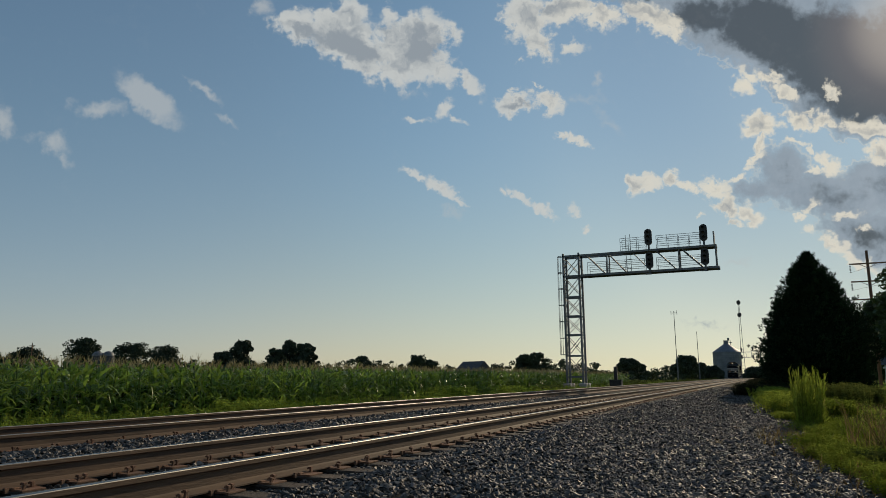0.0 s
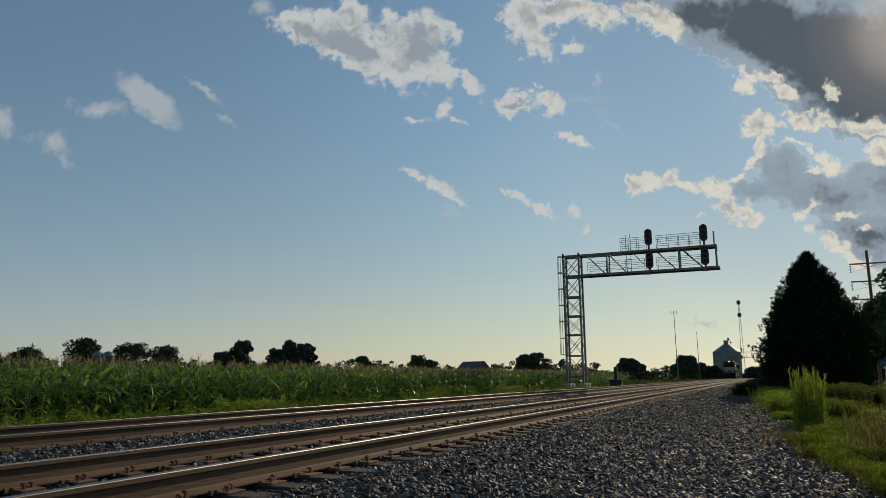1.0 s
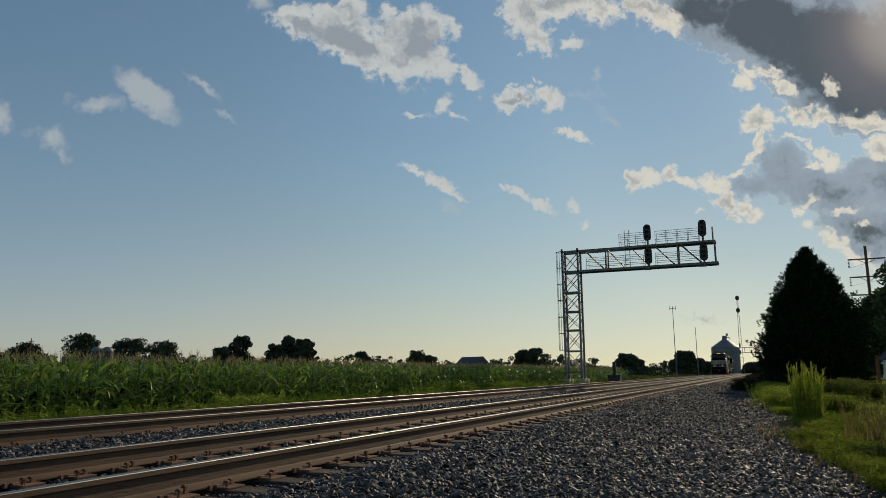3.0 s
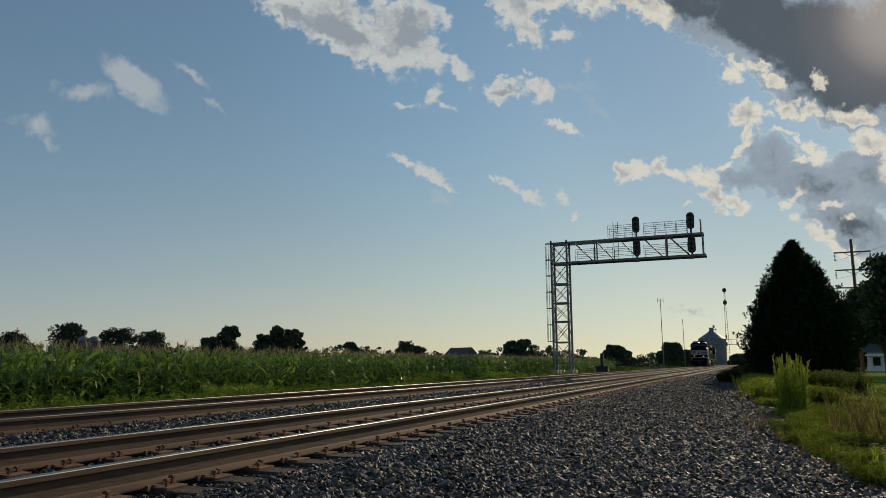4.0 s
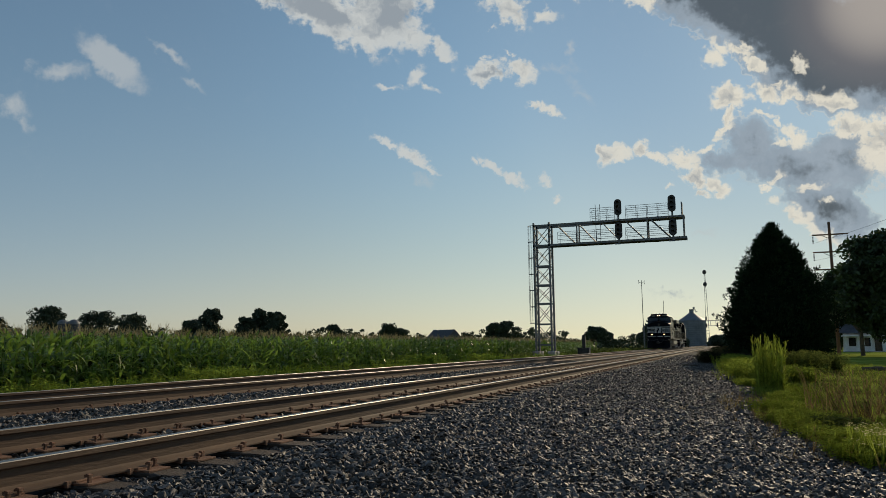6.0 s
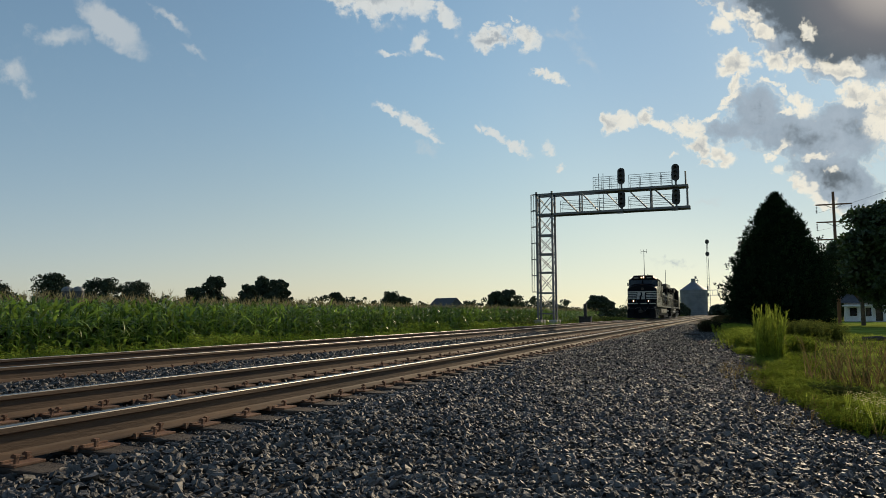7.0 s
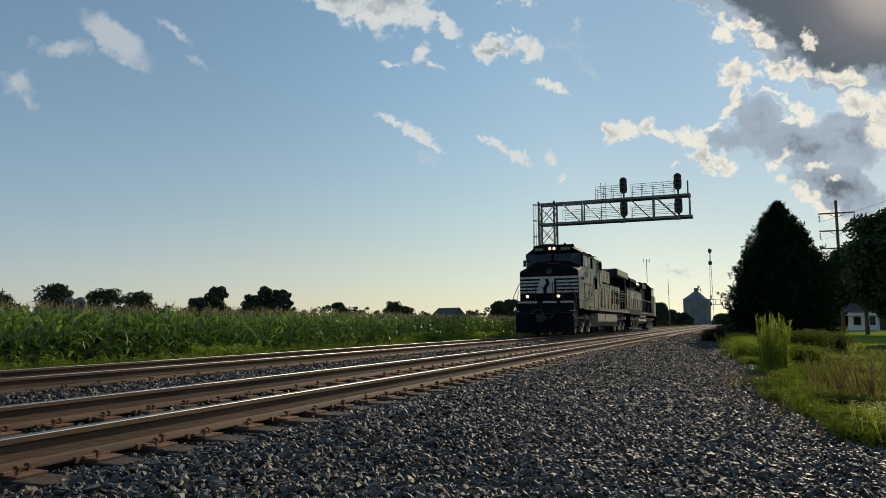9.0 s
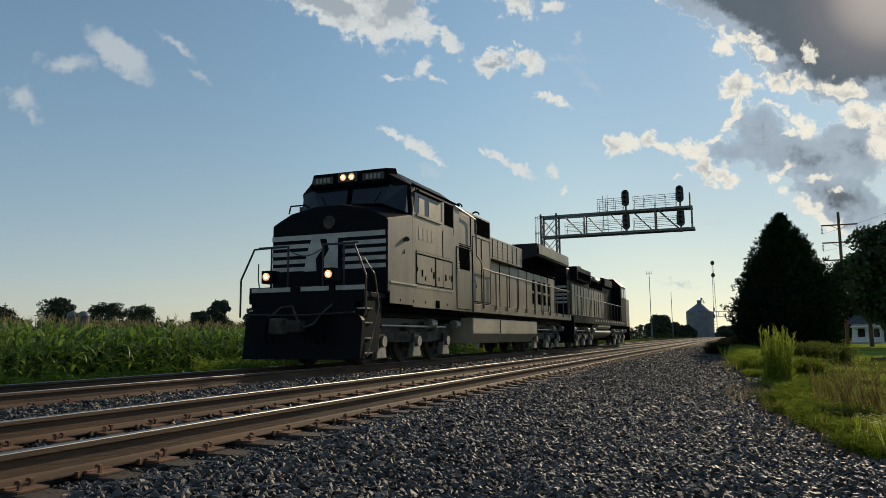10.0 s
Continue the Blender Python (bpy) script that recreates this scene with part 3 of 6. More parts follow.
# ---- signal gantry ----
def signal_gantry():
    Y, xm = 54.0, -13.0
    t = thing("signal_gantry", "galvanised lattice cantilever signal bridge over the tracks", "signal gantry", pose(xm, Y, -0.55))
    w, d, top = 1.2, 0.95, 10.5
    cx = 0.15
    for i, (sx, sy) in enumerate(((-1, -1), (1, -1), (-1, 1), (1, 1))):
        lx, ly = cx + sx * w / 2, sy * d / 2
        put("mast_leg", Geo().box(lx - 0.07, lx + 0.07, ly - 0.07, ly + 0.07, 0.7, top), "galvanised", t, bevel=0.01)
        put("footing", Geo().box(lx - 0.28, lx + 0.28, ly - 0.28, ly + 0.28, -0.6, 0.72), "concrete", t, "concrete footing", bevel=0.03)
    zs = [1.2, 2.75, 4.3, 5.7, 7.15, 8.7, 10.25]
    for z0, z1 in zip(zs, zs[1:]):
        for sy in (-1, 1):
            y = sy * d / 2
            put("mast_brace", Geo().tube((cx - w / 2, y, z0 + 0.1), (cx + w / 2, y, z1 - 0.1), 0.03, 4), "galvanised", t)
            put("mast_brace", Geo().tube((cx + w / 2, y, z0 + 0.1), (cx - w / 2, y, z1 - 0.1), 0.03, 4), "galvanised", t)
            put("mast_strut", Geo().box(cx - w / 2, cx + w / 2, y - 0.05, y + 0.05, z0 - 0.06, z0 + 0.06), "galvanised", t)
        for sx in (-1, 1):
            x = cx + sx * w / 2
            put("mast_brace", Geo().tube((x, -d / 2, z0 + 0.1), (x, d / 2, z1 - 0.1), 0.03, 4), "galvanised", t)
    # the arm: two trusses with a walkway between
    zb, zt, x1 = 8.72, 10.27, 10.7
    for sy in (-1, 1):
        y = sy * d / 2
        put("arm_chord", Geo().box(-0.5, x1, y - 0.07, y + 0.07, zb - 0.075, zb + 0.075), "galvanised", t, bevel=0.01)
        put("arm_chord", Geo().box(-0.5, x1 - 0.1, y - 0.07, y + 0.07, zt - 0.075, zt + 0.075), "galvanised", t, bevel=0.01)
        for a, b in ((1.3, 2.75), (2.95, 4.3), (4.7, 6.05), (6.4, 7.85), (8.2, 9.7)):
            put("arm_diagonal", Geo().tube((a, y, zt), (b, y, zb), 0.045, 4), "galvanised", t)
        for b in (2.88, 8.02, 10.52):
            put("arm_post", Geo().box(b - 0.045, b + 0.045, y - 0.045, y + 0.045, zb, zt), "galvanised", t)
    put("walkway", Geo().box(0.8, x1, -0.4, 0.4, zb + 0.08, zb + 0.11), "galvanised", t, "steel grating walkway")
    put("upper_walkway", Geo().box(3.9, x1 - 0.1, -0.4, 0.4, zt + 0.08, zt + 0.11), "galvanised", t)

    def fence(x0, x1, z, height, gaps, name):
        for sy in (-1, 1):
            y = sy * 0.42
            for k in (0.35, 0.7, 1.0):
                put(name, Geo().tube((x0, y, z + height * k), (x1, y, z + height * k), 0.016, 5), "galvanised", t)
            n = gaps
            for i in range(n + 1):
                x = x0 + (x1 - x0) * i / n
                put("baluster", Geo().tube((x, y, z), (x, y, z + height), 0.016, 5), "galvanised", t)
    fence(3.9, 5.7, zt + 0.1, 0.95, 3, "guard_rail")
    fence(6.5, 9.5, zt + 0.1, 0.95, 4, "guard_rail")
    fence(1.4, 5.6, zb + 0.1, 0.88, 3, "guard_rail")
    fence(6.45, 9.5, zb + 0.1, 0.88, 2, "guard_rail")
    put("end_post", Geo().box(10.4, 10.48, -0.45, 0.45, zt, zt + 1.05), "galvanised", t)
    for i in range(6):
        put("ladder_rung", Geo().tube((4.32, -0.5, zb + 0.3 + i * 0.35), (4.65, -0.5, zb + 0.3 + i * 0.35), 0.015, 5), "galvanised", t)
    for x in (4.32, 4.65):
        put("ladder_rail", Geo().tube((x, -0.5, zb + 0.1), (x, -0.5, zt + 1.3), 0.022, 5), "galvanised", t)
    # caged ladder beside the mast
    lx = -0.62
    for y in (-0.22, 0.22):
        put("ladder_rail", Geo().tube((lx + 0.1, y, 2.8), (lx + 0.1, y, 10.4), 0.025, 5), "galvanised", t)
    for i in range(24):
        z = 2.95 + i * 0.31
        put("ladder_rung", Geo().tube((lx + 0.1, -0.22, z), (lx + 0.1, 0.22, z), 0.014, 5), "galvanised", t)
    for i in range(7):
        z = 2.85 + i * 1.25
        pts = [(lx + 0.1 - 0.5 * math.sin(a), 0.34 * math.cos(a), z) for a in np.linspace(0, math.pi, 9)]
        put("cage_hoop", Geo().path(pts, 0.025, 5), "galvanised", t)
        put("cage_bracket", Geo().tube((lx + 0.1, 0.25, z), (cx - w / 2, 0.25, z), 0.03, 5), "galvanised", t)
    for a in np.linspace(0.4, math.pi - 0.4, 4):
        x, y = lx + 0.1 - 0.5 * math.sin(a), 0.34 * math.cos(a)
        put("cage_bar", Geo().tube((x, y, 2.85), (x, y, 10.35), 0.018, 5), "galvanised", t)
    # colour light heads on oval black backings
    for x in (6.0, 9.8):
        for z in (11.2, 9.48):
            outline = []
            for i in range(24):
                a = 2 * math.pi * i / 24
                outline.append((0.27 * math.cos(a), 0.38 * (1 if math.sin(a) > 0 else -1) * (abs(math.sin(a)) > 1e-6) * 0.9 + 0.27 * math.sin(a)))
            hd = put("signal_head", Geo().prism(outline, "y", -0.02, 0.02), "black_metal", t, "oval black signal backing with hooded lenses", at=pose(x, -0.8, z))
            for dz in (-0.34, 0, 0.34):
                ring = Geo()
                for k in range(10):
                    a0, a1 = radians(-20 + k * 22), radians(-20 + (k + 1) * 22)
                    ring.poly([(0.11 * math.cos(a0), -0.02, dz + 0.11 * math.sin(a0)), (0.11 * math.cos(a1), -0.02, dz + 0.11 * math.sin(a1)),
                               (0.1 * math.cos(a1), -0.3, dz + 0.1 * math.sin(a1)), (0.1 * math.cos(a0), -0.3, dz + 0.1 * math.sin(a0))], [(0, 1, 2, 3)])
                put("hood", ring, "black_metal", hd)
            put("signal_case", Geo().box(-0.2, 0.2, 0.02, 0.3, -0.5, 0.5), "black_metal", hd, bevel=0.03)
            put("signal_post", Geo().tube((x, -0.7, z - 0.95), (x, -0.7, z - 0.5), 0.07, 8), "galvanised", t)
            put("signal_bracket", Geo().box(x - 0.35, x + 0.1, -0.75, -0.5, z - 1.0, z - 0.93), "galvanised", t)
    return t


# ---- locomotives ----
def wheelset(parent, y):
    w = new("wheelset")
    w.parent, w.matrix_basis = parent, pose(0, y, 0.53)
    for sx in (-1, 1):
        g = Geo()
        rings = []
        for r, x in ((0.09, 0.68), (0.3, 0.705), (0.46, 0.69), (0.56, 0.69), (0.56, 0.72), (0.53, 0.73), (0.525, 0.83), (0.44, 0.83), (0.4, 0.78), (0.2, 0.77), (0.12, 0.84), (0.09, 0.84)):
            rings.append([(sx * x, r * math.cos(2 * math.pi * i / 24), r * math.sin(2 * math.pi * i / 24)) for i in range(24)])
        put("wheel", g.loft(rings), "truck", w)
    put("axle", Geo().tube((-0.7, 0, 0), (0.7, 0, 0), 0.09, 10), "truck", w)
    return w


def bogie(parent, yc, gap):
    """Side frames, bearing boxes, brake gear and springs round three axles."""
    L = gap + 0.75
    for sx in (-1, 1):
        x = sx * 1.08
        prof = [(-L, 0.62), (-L, 0.95), (-gap - 0.35, 1.02), (-gap * 0.55, 0.78), (gap * 0.55, 0.78), (gap + 0.35, 1.02), (L, 0.95), (L, 0.62), (gap * 0.6, 0.5), (-gap * 0.6, 0.5)]
        put("side_frame", Geo().prism([(yc + y, z) for y, z in prof], "x", x - 0.07, x + 0.07), "truck", parent, bevel=0.02)
        for k in (-1, 0, 1):
            y = yc + k * gap
            put("journal_box", Geo().box(x - 0.12, x + 0.16 * 1, y - 0.17, y + 0.17, 0.36, 0.74), "truck", parent, "worn pale bearing box", bevel=0.03)
            put("bearing_cap", Geo().tube((x + sx * 0.1, y, 0.53), (x + sx * 0.24, y, 0.53), 0.13, 12), "steel", parent)
            put("pedestal", Geo().prism([(y - 0.26, 0.14), (y + 0.26, 0.14), (y + 0.2, 0.36), (y + 0.14, 0.62), (y - 0.14, 0.62), (y - 0.2, 0.36)], "x", x + sx * 0.02, x + sx * 0.16), "steel", parent,
                "pale worn pedestal plate", bevel=0.02)
            put("spring", Geo().tube((x, y - 0.3, 0.72), (x, y - 0.3, 0.98), 0.09, 10), "truck", parent)
        for k in (-1.35, 0.5, 1.4):
            put("brake_cylinder", Geo().tube((x + sx * 0.14, yc + k * gap - 0.2, 0.98), (x + sx * 0.14, yc + k * gap + 0.16, 0.98), 0.13, 12), "steel", parent, "pale brake cylinder")
        put("brake_rod", Geo().tube((x + sx * 0.14, yc - gap, 0.9), (x + sx * 0.14, yc + gap, 0.9), 0.03, 6), "steel", parent)
    put("bolster", Geo().box(-1.0, 1.0, yc - gap, yc + gap, 0.75, 1.1), "black_metal", parent)
    return [wheelset(parent, yc + k * gap) for k in (-1, 0, 1)]


def lead_locomotive():
    """Origin on the rails under its front platform edge; it runs towards -y."""
    t = thing("locomotive", "black six-axle diesel locomotive with white nose stripes and lit headlights", "locomotive", group="train")
    W = 1.56
    # nose
    ny, cy = 1.3, 2.75
    front = [(-W, 1.62), (W, 1.62), (W, 3.36), (1.05, 3.62), (0.35, 3.76), (-0.35, 3.76), (-1.05, 3.62), (-W, 3.36)]
    back = [(-W, 1.62), (W, 1.62), (W, 3.66), (1.05, 3.9), (0.35, 4.0), (-0.35, 4.0), (-1.05, 3.9), (-W, 3.66)]
    put("nose", Geo().loft([[(x, ny, z) for x, z in front], [(x, cy, z) for x, z in back]]), "loco_black", t, "short wide black nose", bevel=0.05)
    # cab
    def cab_ring(y, top, sh):
        return [(-W, y, 1.62), (W, y, 1.62), (W, y, sh), (1.0, y, top), (-1.0, y, top), (-W, y, sh)]
    put("cab", Geo().loft([[(-W, 2.72, 1.62), (W, 2.72, 1.62), (W, 2.72, 3.7), (W, 2.6, 4.4), (1.0, 2.3, 4.7), (-1.0, 2.3, 4.7), (-W, 2.6, 4.4), (-W, 2.72, 3.7)],
                           [(-W, 2.95, 1.62), (W, 2.95, 1.62), (W, 2.95, 3.7), (W, 2.95, 4.4), (0.95, 2.95, 4.86), (-0.95, 2.95, 4.86), (-W, 2.95, 4.4), (-W, 2.95, 3.7)],
                           [(-W, 6.0, 1.62), (W, 6.0, 1.62), (W, 6.0, 3.7), (W, 6.0, 4.4), (0.95, 6.0, 4.86), (-0.95, 6.0, 4.86), (-W, 6.0, 4.4), (-W, 6.0, 3.7)]]),
        "loco_black", t, "wide black cab", bevel=0.03)
    put("brow", Geo().loft([[(-1.12, 2.26, 4.44), (1.12, 2.26, 4.44), (1.04, 2.3, 4.8), (-1.04, 2.3, 4.8)], [(-1.2, 2.75, 4.44), (1.2, 2.75, 4.44), (1.04, 2.9, 4.92), (-1.04, 2.9, 4.92)]]),
        "void", t, "headlight brow over the windscreens", bevel=0.02)
    for sx in (-1, 1):
        pane = [(sx * 0.07, 2.3, 3.97), (sx * 0.9, 2.32, 3.92), (sx * 1.5, 2.44, 3.68), (sx * 1.5, 2.58, 4.38), (sx * 1.12, 2.44, 4.48), (sx * 0.07, 2.42, 4.48)]
        put("windscreen", Geo().loft([pane, [(x, y + 0.42, z) for x, y, z in pane]]), "glass", t, "dark blue windscreen")
        put("wiper", Geo().tube((sx * 0.7, 2.28, 4.0), (sx * 0.85, 2.34, 4.25), 0.012, 5), "black_metal", t)
        put("number_board", Geo().box(sx * 0.72 - 0.3, sx * 0.72 + 0.3, 2.235, 2.262, 4.52, 4.7), "black_metal", t)
        for k in range(4):
            put("board_mark", Geo().box(sx * 0.72 - 0.2 + k * 0.11, sx * 0.72 - 0.13 + k * 0.11, 2.225, 2.236, 4.55, 4.67), "faded", t, "plain pale bar")
    def lamp(x, y, z, r, name="headlight", words="lit warm headlight"):
        h = put(name, Geo().tube((x, y, z), (x, y + 0.1, z), r, 16), "lamp", t, words)
        put("bulb", Geo().tube((x, y - 0.012, z), (x, y + 0.02, z), r * 0.42, 12), "bulb", h, "bright bulb")
    lamp(-0.12, 2.2, 4.64, 0.085), lamp(0.12, 2.2, 4.64, 0.085)
    put("headlight_case", Geo().box(-0.28, 0.28, 2.21, 2.32, 4.51, 4.77), "black_metal", t, bevel=0.02)
    # nose door, stripes, plain crest
    put("nose_door", Geo().box(-0.42, 0.36, ny - 0.025, ny, 1.7, 3.12), "loco_black", t, bevel=0.012)
    put("nose_hatch", Geo().tube((0.05, ny - 0.03, 3.35), (0.05, ny, 3.35), 0.16, 16), "truck", t)
    put("stripe", Geo().box(-W + 0.02, W - 0.02, ny - 0.034, ny - 0.028, 2.96, 3.08), "loco_white", t, "white stripe")
    for i in range(4):
        z = 2.22 + i * 0.185
        put("stripe", Geo().box(-W + 0.02, -0.5, ny - 0.008, ny - 0.002, z, z + 0.1), "loco_white", t, "white stripe")
        put("stripe", Geo().box(0.42, W - 0.02, ny - 0.008, ny - 0.002, z, z + 0.1), "loco_white", t, "white stripe")
        for sx in (-1, 1):
            put("stripe", Geo().box(sx * W - 0.004, sx * W + 0.004, ny + 0.05, ny + 0.62 - 0.05 * i, z + 0.2, z + 0.3), "faded", t, "faded white stripe")
    put("crest", Geo().prism([(-0.62, 2.2), (-0.28, 2.2), (-0.3, 2.5), (-0.12, 2.72), (-0.2, 2.98), (-0.42, 2.98), (-0.56, 2.6)], "y", ny - 0.036, ny - 0.028), "loco_white", t, "plain white emblem")
    put("crest", Geo().prism([(-0.1, 2.2), (0.3, 2.2), (0.3, 2.98), (-0.02, 2.98), (0.06, 2.7), (-0.1, 2.45)], "y", ny - 0.036, ny - 0.028), "loco_white", t, "plain white emblem")
    # platform, pilot, steps, coupler
    put("front_platform", Geo().box(-1.5, 1.5, 0.35, 1.4, 1.5, 1.62), "loco_black", t, bevel=0.01)
    for x0, x1 in ((-1.42, -0.38), (-0.1, 0.62), (0.8, 1.5)):
        put("pilot_stripe", Geo().box(x0, x1, 0.335, 0.35, 1.66, 1.76), "loco_white", t, "dirty white board")
    put("anticlimber", Geo().box(-1.5, 1.5, 0.352, 0.42, 1.4, 1.78), "loco_black", t, bevel=0.02)
    plow = [(-1.5, 0.16), (1.5, 0.16), (1.5, 1.0), (1.28, 1.3), (-1.28, 1.3), (-1.5, 1.0)]
    put("plow", Geo().loft([[(x, -0.28 + abs(x) * 0.28 if z < 0.3 else 0.25, z) for x, z in plow], [(x, 0.4, z) for x, z in plow]]), "loco_black", t, "black pilot plow", bevel=0.02)
    put("pilot_sheet", Geo().box(-1.28, 1.28, 0.33, 0.5, 1.2, 1.5), "loco_black", t)
    put("coupler", Geo().box(-0.12, 0.12, -0.5, 0.4, 0.74, 1.0).box(-0.2, 0.12, -0.7, -0.45, 0.7, 1.04), "truck", t, bevel=0.04)
    put("air_hose", Geo().path([(-0.95, 0.3, 1.08), (-0.7, 0.1, 1.12), (-0.4, 0.05, 1.3), (-0.12, 0.05, 1.32), (0.0, 0.05, 1.05), (0.2, 0.05, 0.86), (0.42, 0.05, 0.92), (0.6, 0.1, 1.15), (0.75, 0.3, 1.35)], 0.024, 8), "truck", t, "hanging dusty jumper hose")
    for sx in (-1, 1):
        lamp(sx * 0.8, 0.0, 1.99, 0.085, "ditch_light", "lit warm ditch light")
        put("ditch_light_case", Geo().box(sx * 0.8 - 0.14, sx * 0.8 + 0.14, 0.03, 0.32, 1.84, 2.13), "loco_black", t, bevel=0.02)
        put("step_well", Geo().prism([(0.4, 0.3), (1.05, 0.3), (1.3, 1.5), (0.4, 1.5)], "x", sx * 1.42 - 0.04, sx * 1.42 + 0.04), "loco_black", t)
        for z in (0.3, 0.62, 0.95, 1.26):
            put("step", Geo().box(min(sx * 1.12, sx * 1.5), max(sx * 1.12, sx * 1.5), 0.36, 0.75, z - 0.02, z + 0.012), "steel", t, "worn steel step edge")
        put("step_edge", Geo().path([(sx * 1.54, 0.42, 0.22), (sx * 1.55, 0.95, 1.3), (sx * 1.55, 0.75, 2.0), (sx * 1.4, 0.55, 2.35)], 0.014, 6), "loco_lit_dust", t, "dusty sun-tinted grab rail")
        put("grab_rail", Geo().path([(sx * 1.62, 0.2, 1.1), (sx * 1.62, 0.2, 1.95), (sx * 1.3, 0.25, 2.65), (sx * 0.5, 0.3, 2.68)], 0.022, 6), "black_metal", t, "bent black grab rail")
        # cab side: long flat panel with windows
        x0, x1 = (sx * W - 0.012, sx * W + 0.012)
        put("cab_side_panel", Geo().prism([(1.45, 1.4), (2.7, 1.4), (2.75, 1.36), (7.1, 1.36), (7.1, 3.2), (5.7, 3.2), (5.7, 1.9), (1.45, 1.9)], "x", x0, x1), "loco_lit_dust", t, "dusty sun-tinted lower side panel", bevel=0.006)
        put("side_window", Geo().box(x0, x1 if sx > 0 else x1, 2.85, 4.68, 3.74, 4.28), "glass", t, "dark cab side window")
        # opaque pale panes: the sun on the glass is in their colour
        put("sliding_window", Geo().box(x0 - 0.006, x1 + 0.006, 3.1, 3.45, 3.72, 4.2), "faded", t, "pale sun-lit window pane")
        put("sliding_window", Geo().box(x0 - 0.006, x1 + 0.006, 3.75, 4.55, 3.72, 4.24), "faded", t, "pale sun-lit window pane")
        put("window_sill", Geo().box(x0 - 0.03, x1 + 0.03, 2.95, 4.6, 3.66, 3.72), "loco_lit_dust", t)
        put("cab_door_window", Geo().box(x0 - 0.004, x1 + 0.004, 4.85, 5.5, 3.7, 4.33), "void", t)
        put("door_frame", Geo().box(x0, x1, 4.75, 4.82, 3.5, 4.4).box(x0, x1, 5.54, 5.6, 3.5, 4.4), "loco_lit_dust", t)
        put("side_vent", Geo().box(x0 - 0.008, x1 + 0.008, 5.97, 6.85, 2.58, 3.22), "void", t, "black louvred vent")
        for k in range(4):
            put("number_bar", Geo().box(x0 - 0.002, x1 + 0.002, 3.1 + k * 0.27, 3.28 + k * 0.27, 3.08, 3.4), "faded", t, "faded pale bar")
        put("access_door", Geo().box(x0 - 0.004, x1 + 0.004, 2.95, 5.4, 1.95, 2.72), "loco_lit_dust", t, "hinged battery box door", bevel=0.004)
        put("door_ledge", Geo().box(x0 - 0.02, x1 + 0.02, 2.95, 5.4, 2.72, 2.76), "loco_lit_dust", t)
        put("sill_ledge", Geo().box(x0 - 0.02, x1 + 0.02, 1.45, 3.0, 1.88, 1.92), "steel", t, "bright worn ledge")
        for y in (3.3, 4.05, 4.9, 5.35):
            put("door_latch", Geo().box(x0 - 0.015, x1 + 0.015, y - 0.03, y + 0.03, 2.15, 2.32), "void", t)
    for sx in (-1, 1):
        a, b = sx * W - 0.007, sx * W + 0.007
        # thin side skins carry the sunlit tan while the front stays black
        put("nose_side", Geo().prism([(1.36, 1.68), (2.72, 1.68), (2.72, 3.62), (1.36, 3.34)], "x", a, b), "loco_lit_dust", t, "dusty sun-tinted nose side")
        put("cab_side", Geo().prism([(2.73, 1.68), (5.98, 1.68), (5.98, 4.38), (2.95, 4.38), (2.73, 3.7)], "x", a, b), "loco_lit_dust", t, "dusty sun-tinted cab side")
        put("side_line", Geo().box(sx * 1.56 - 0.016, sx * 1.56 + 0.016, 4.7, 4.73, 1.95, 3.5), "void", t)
        put("cabin_side", Geo().box(sx * 1.5 - 0.008, sx * 1.5 + 0.008, 6.02, 9.08, 1.66, 4.38), "loco_lit_dust", t, "dusty sun-tinted side of the equipment cabin")
        put("side_lamp", Geo().tube((sx * 1.56, 2.35, 3.0), (sx * 1.64, 2.25, 2.97), 0.06, 8), "black_metal", t)
        for k in range(6):
            put("bolt_head", Geo().tube((sx * 1.56, 2.0 + k * 0.75, 1.5), (sx * 1.58, 2.0 + k * 0.75, 1.5), 0.03, 6), "void", t)
        put("jack_pad", Geo().box(sx * 1.56 - 0.03, sx * 1.56 + 0.03, 4.2, 4.42, 1.38, 1.58), "void", t)
        for k in range(4):
            put("louvre", Geo().box(sx * 1.56 - 0.03, sx * 1.56 + 0.03, 5.78, 5.96, 2.5 + k * 0.08, 2.54 + k * 0.08), "steel", t)
    # seams round doors and panels, rows of rivets
    for sx in (-1, 1):
        def seam(y0, y1, z0, z1, x=1.578, w=0.009):
            q = sx * x
            g = Geo()
            for a, b, c, d in ((y0, y1, z0 - w, z0 + w), (y0, y1, z1 - w, z1 + w), (y0 - w, y0 + w, z0, z1), (y1 - w, y1 + w, z0, z1)):
                g.box(q - 0.006, q + 0.006, a, b, c, d)
            put("panel_seam", g, "void", t)
        seam(2.95, 4.15, 1.95, 2.7)
        seam(4.2, 5.4, 1.95, 2.7)
        seam(5.75, 7.08, 1.42, 3.2)
        seam(6.1, 7.12, 3.34, 4.32, 1.512)
        seam(7.3, 8.1, 1.7, 3.7, 1.512)
        seam(8.15, 9.0, 1.7, 3.7, 1.512)
        for y0, y1, z in ((1.5, 5.6, 1.84), (2.95, 5.4, 2.78), (2.8, 4.7, 4.34)):
            for k in range(int((y1 - y0) / 0.2)):
                put("rivet", Geo().tube((sx * 1.57, y0 + k * 0.2, z), (sx * 1.59, y0 + k * 0.2, z), 0.014, 5), "loco_lit_dust", t)
        put("window_awning", Geo().box(sx * 1.56 - 0.09, sx * 1.56 + 0.09, 2.95, 4.65, 4.29, 4.33), "loco_black", t)
    put("mirror", Geo().box(-1.75, -1.6, 2.75, 2.8, 3.75, 4.1), "black_metal", t)
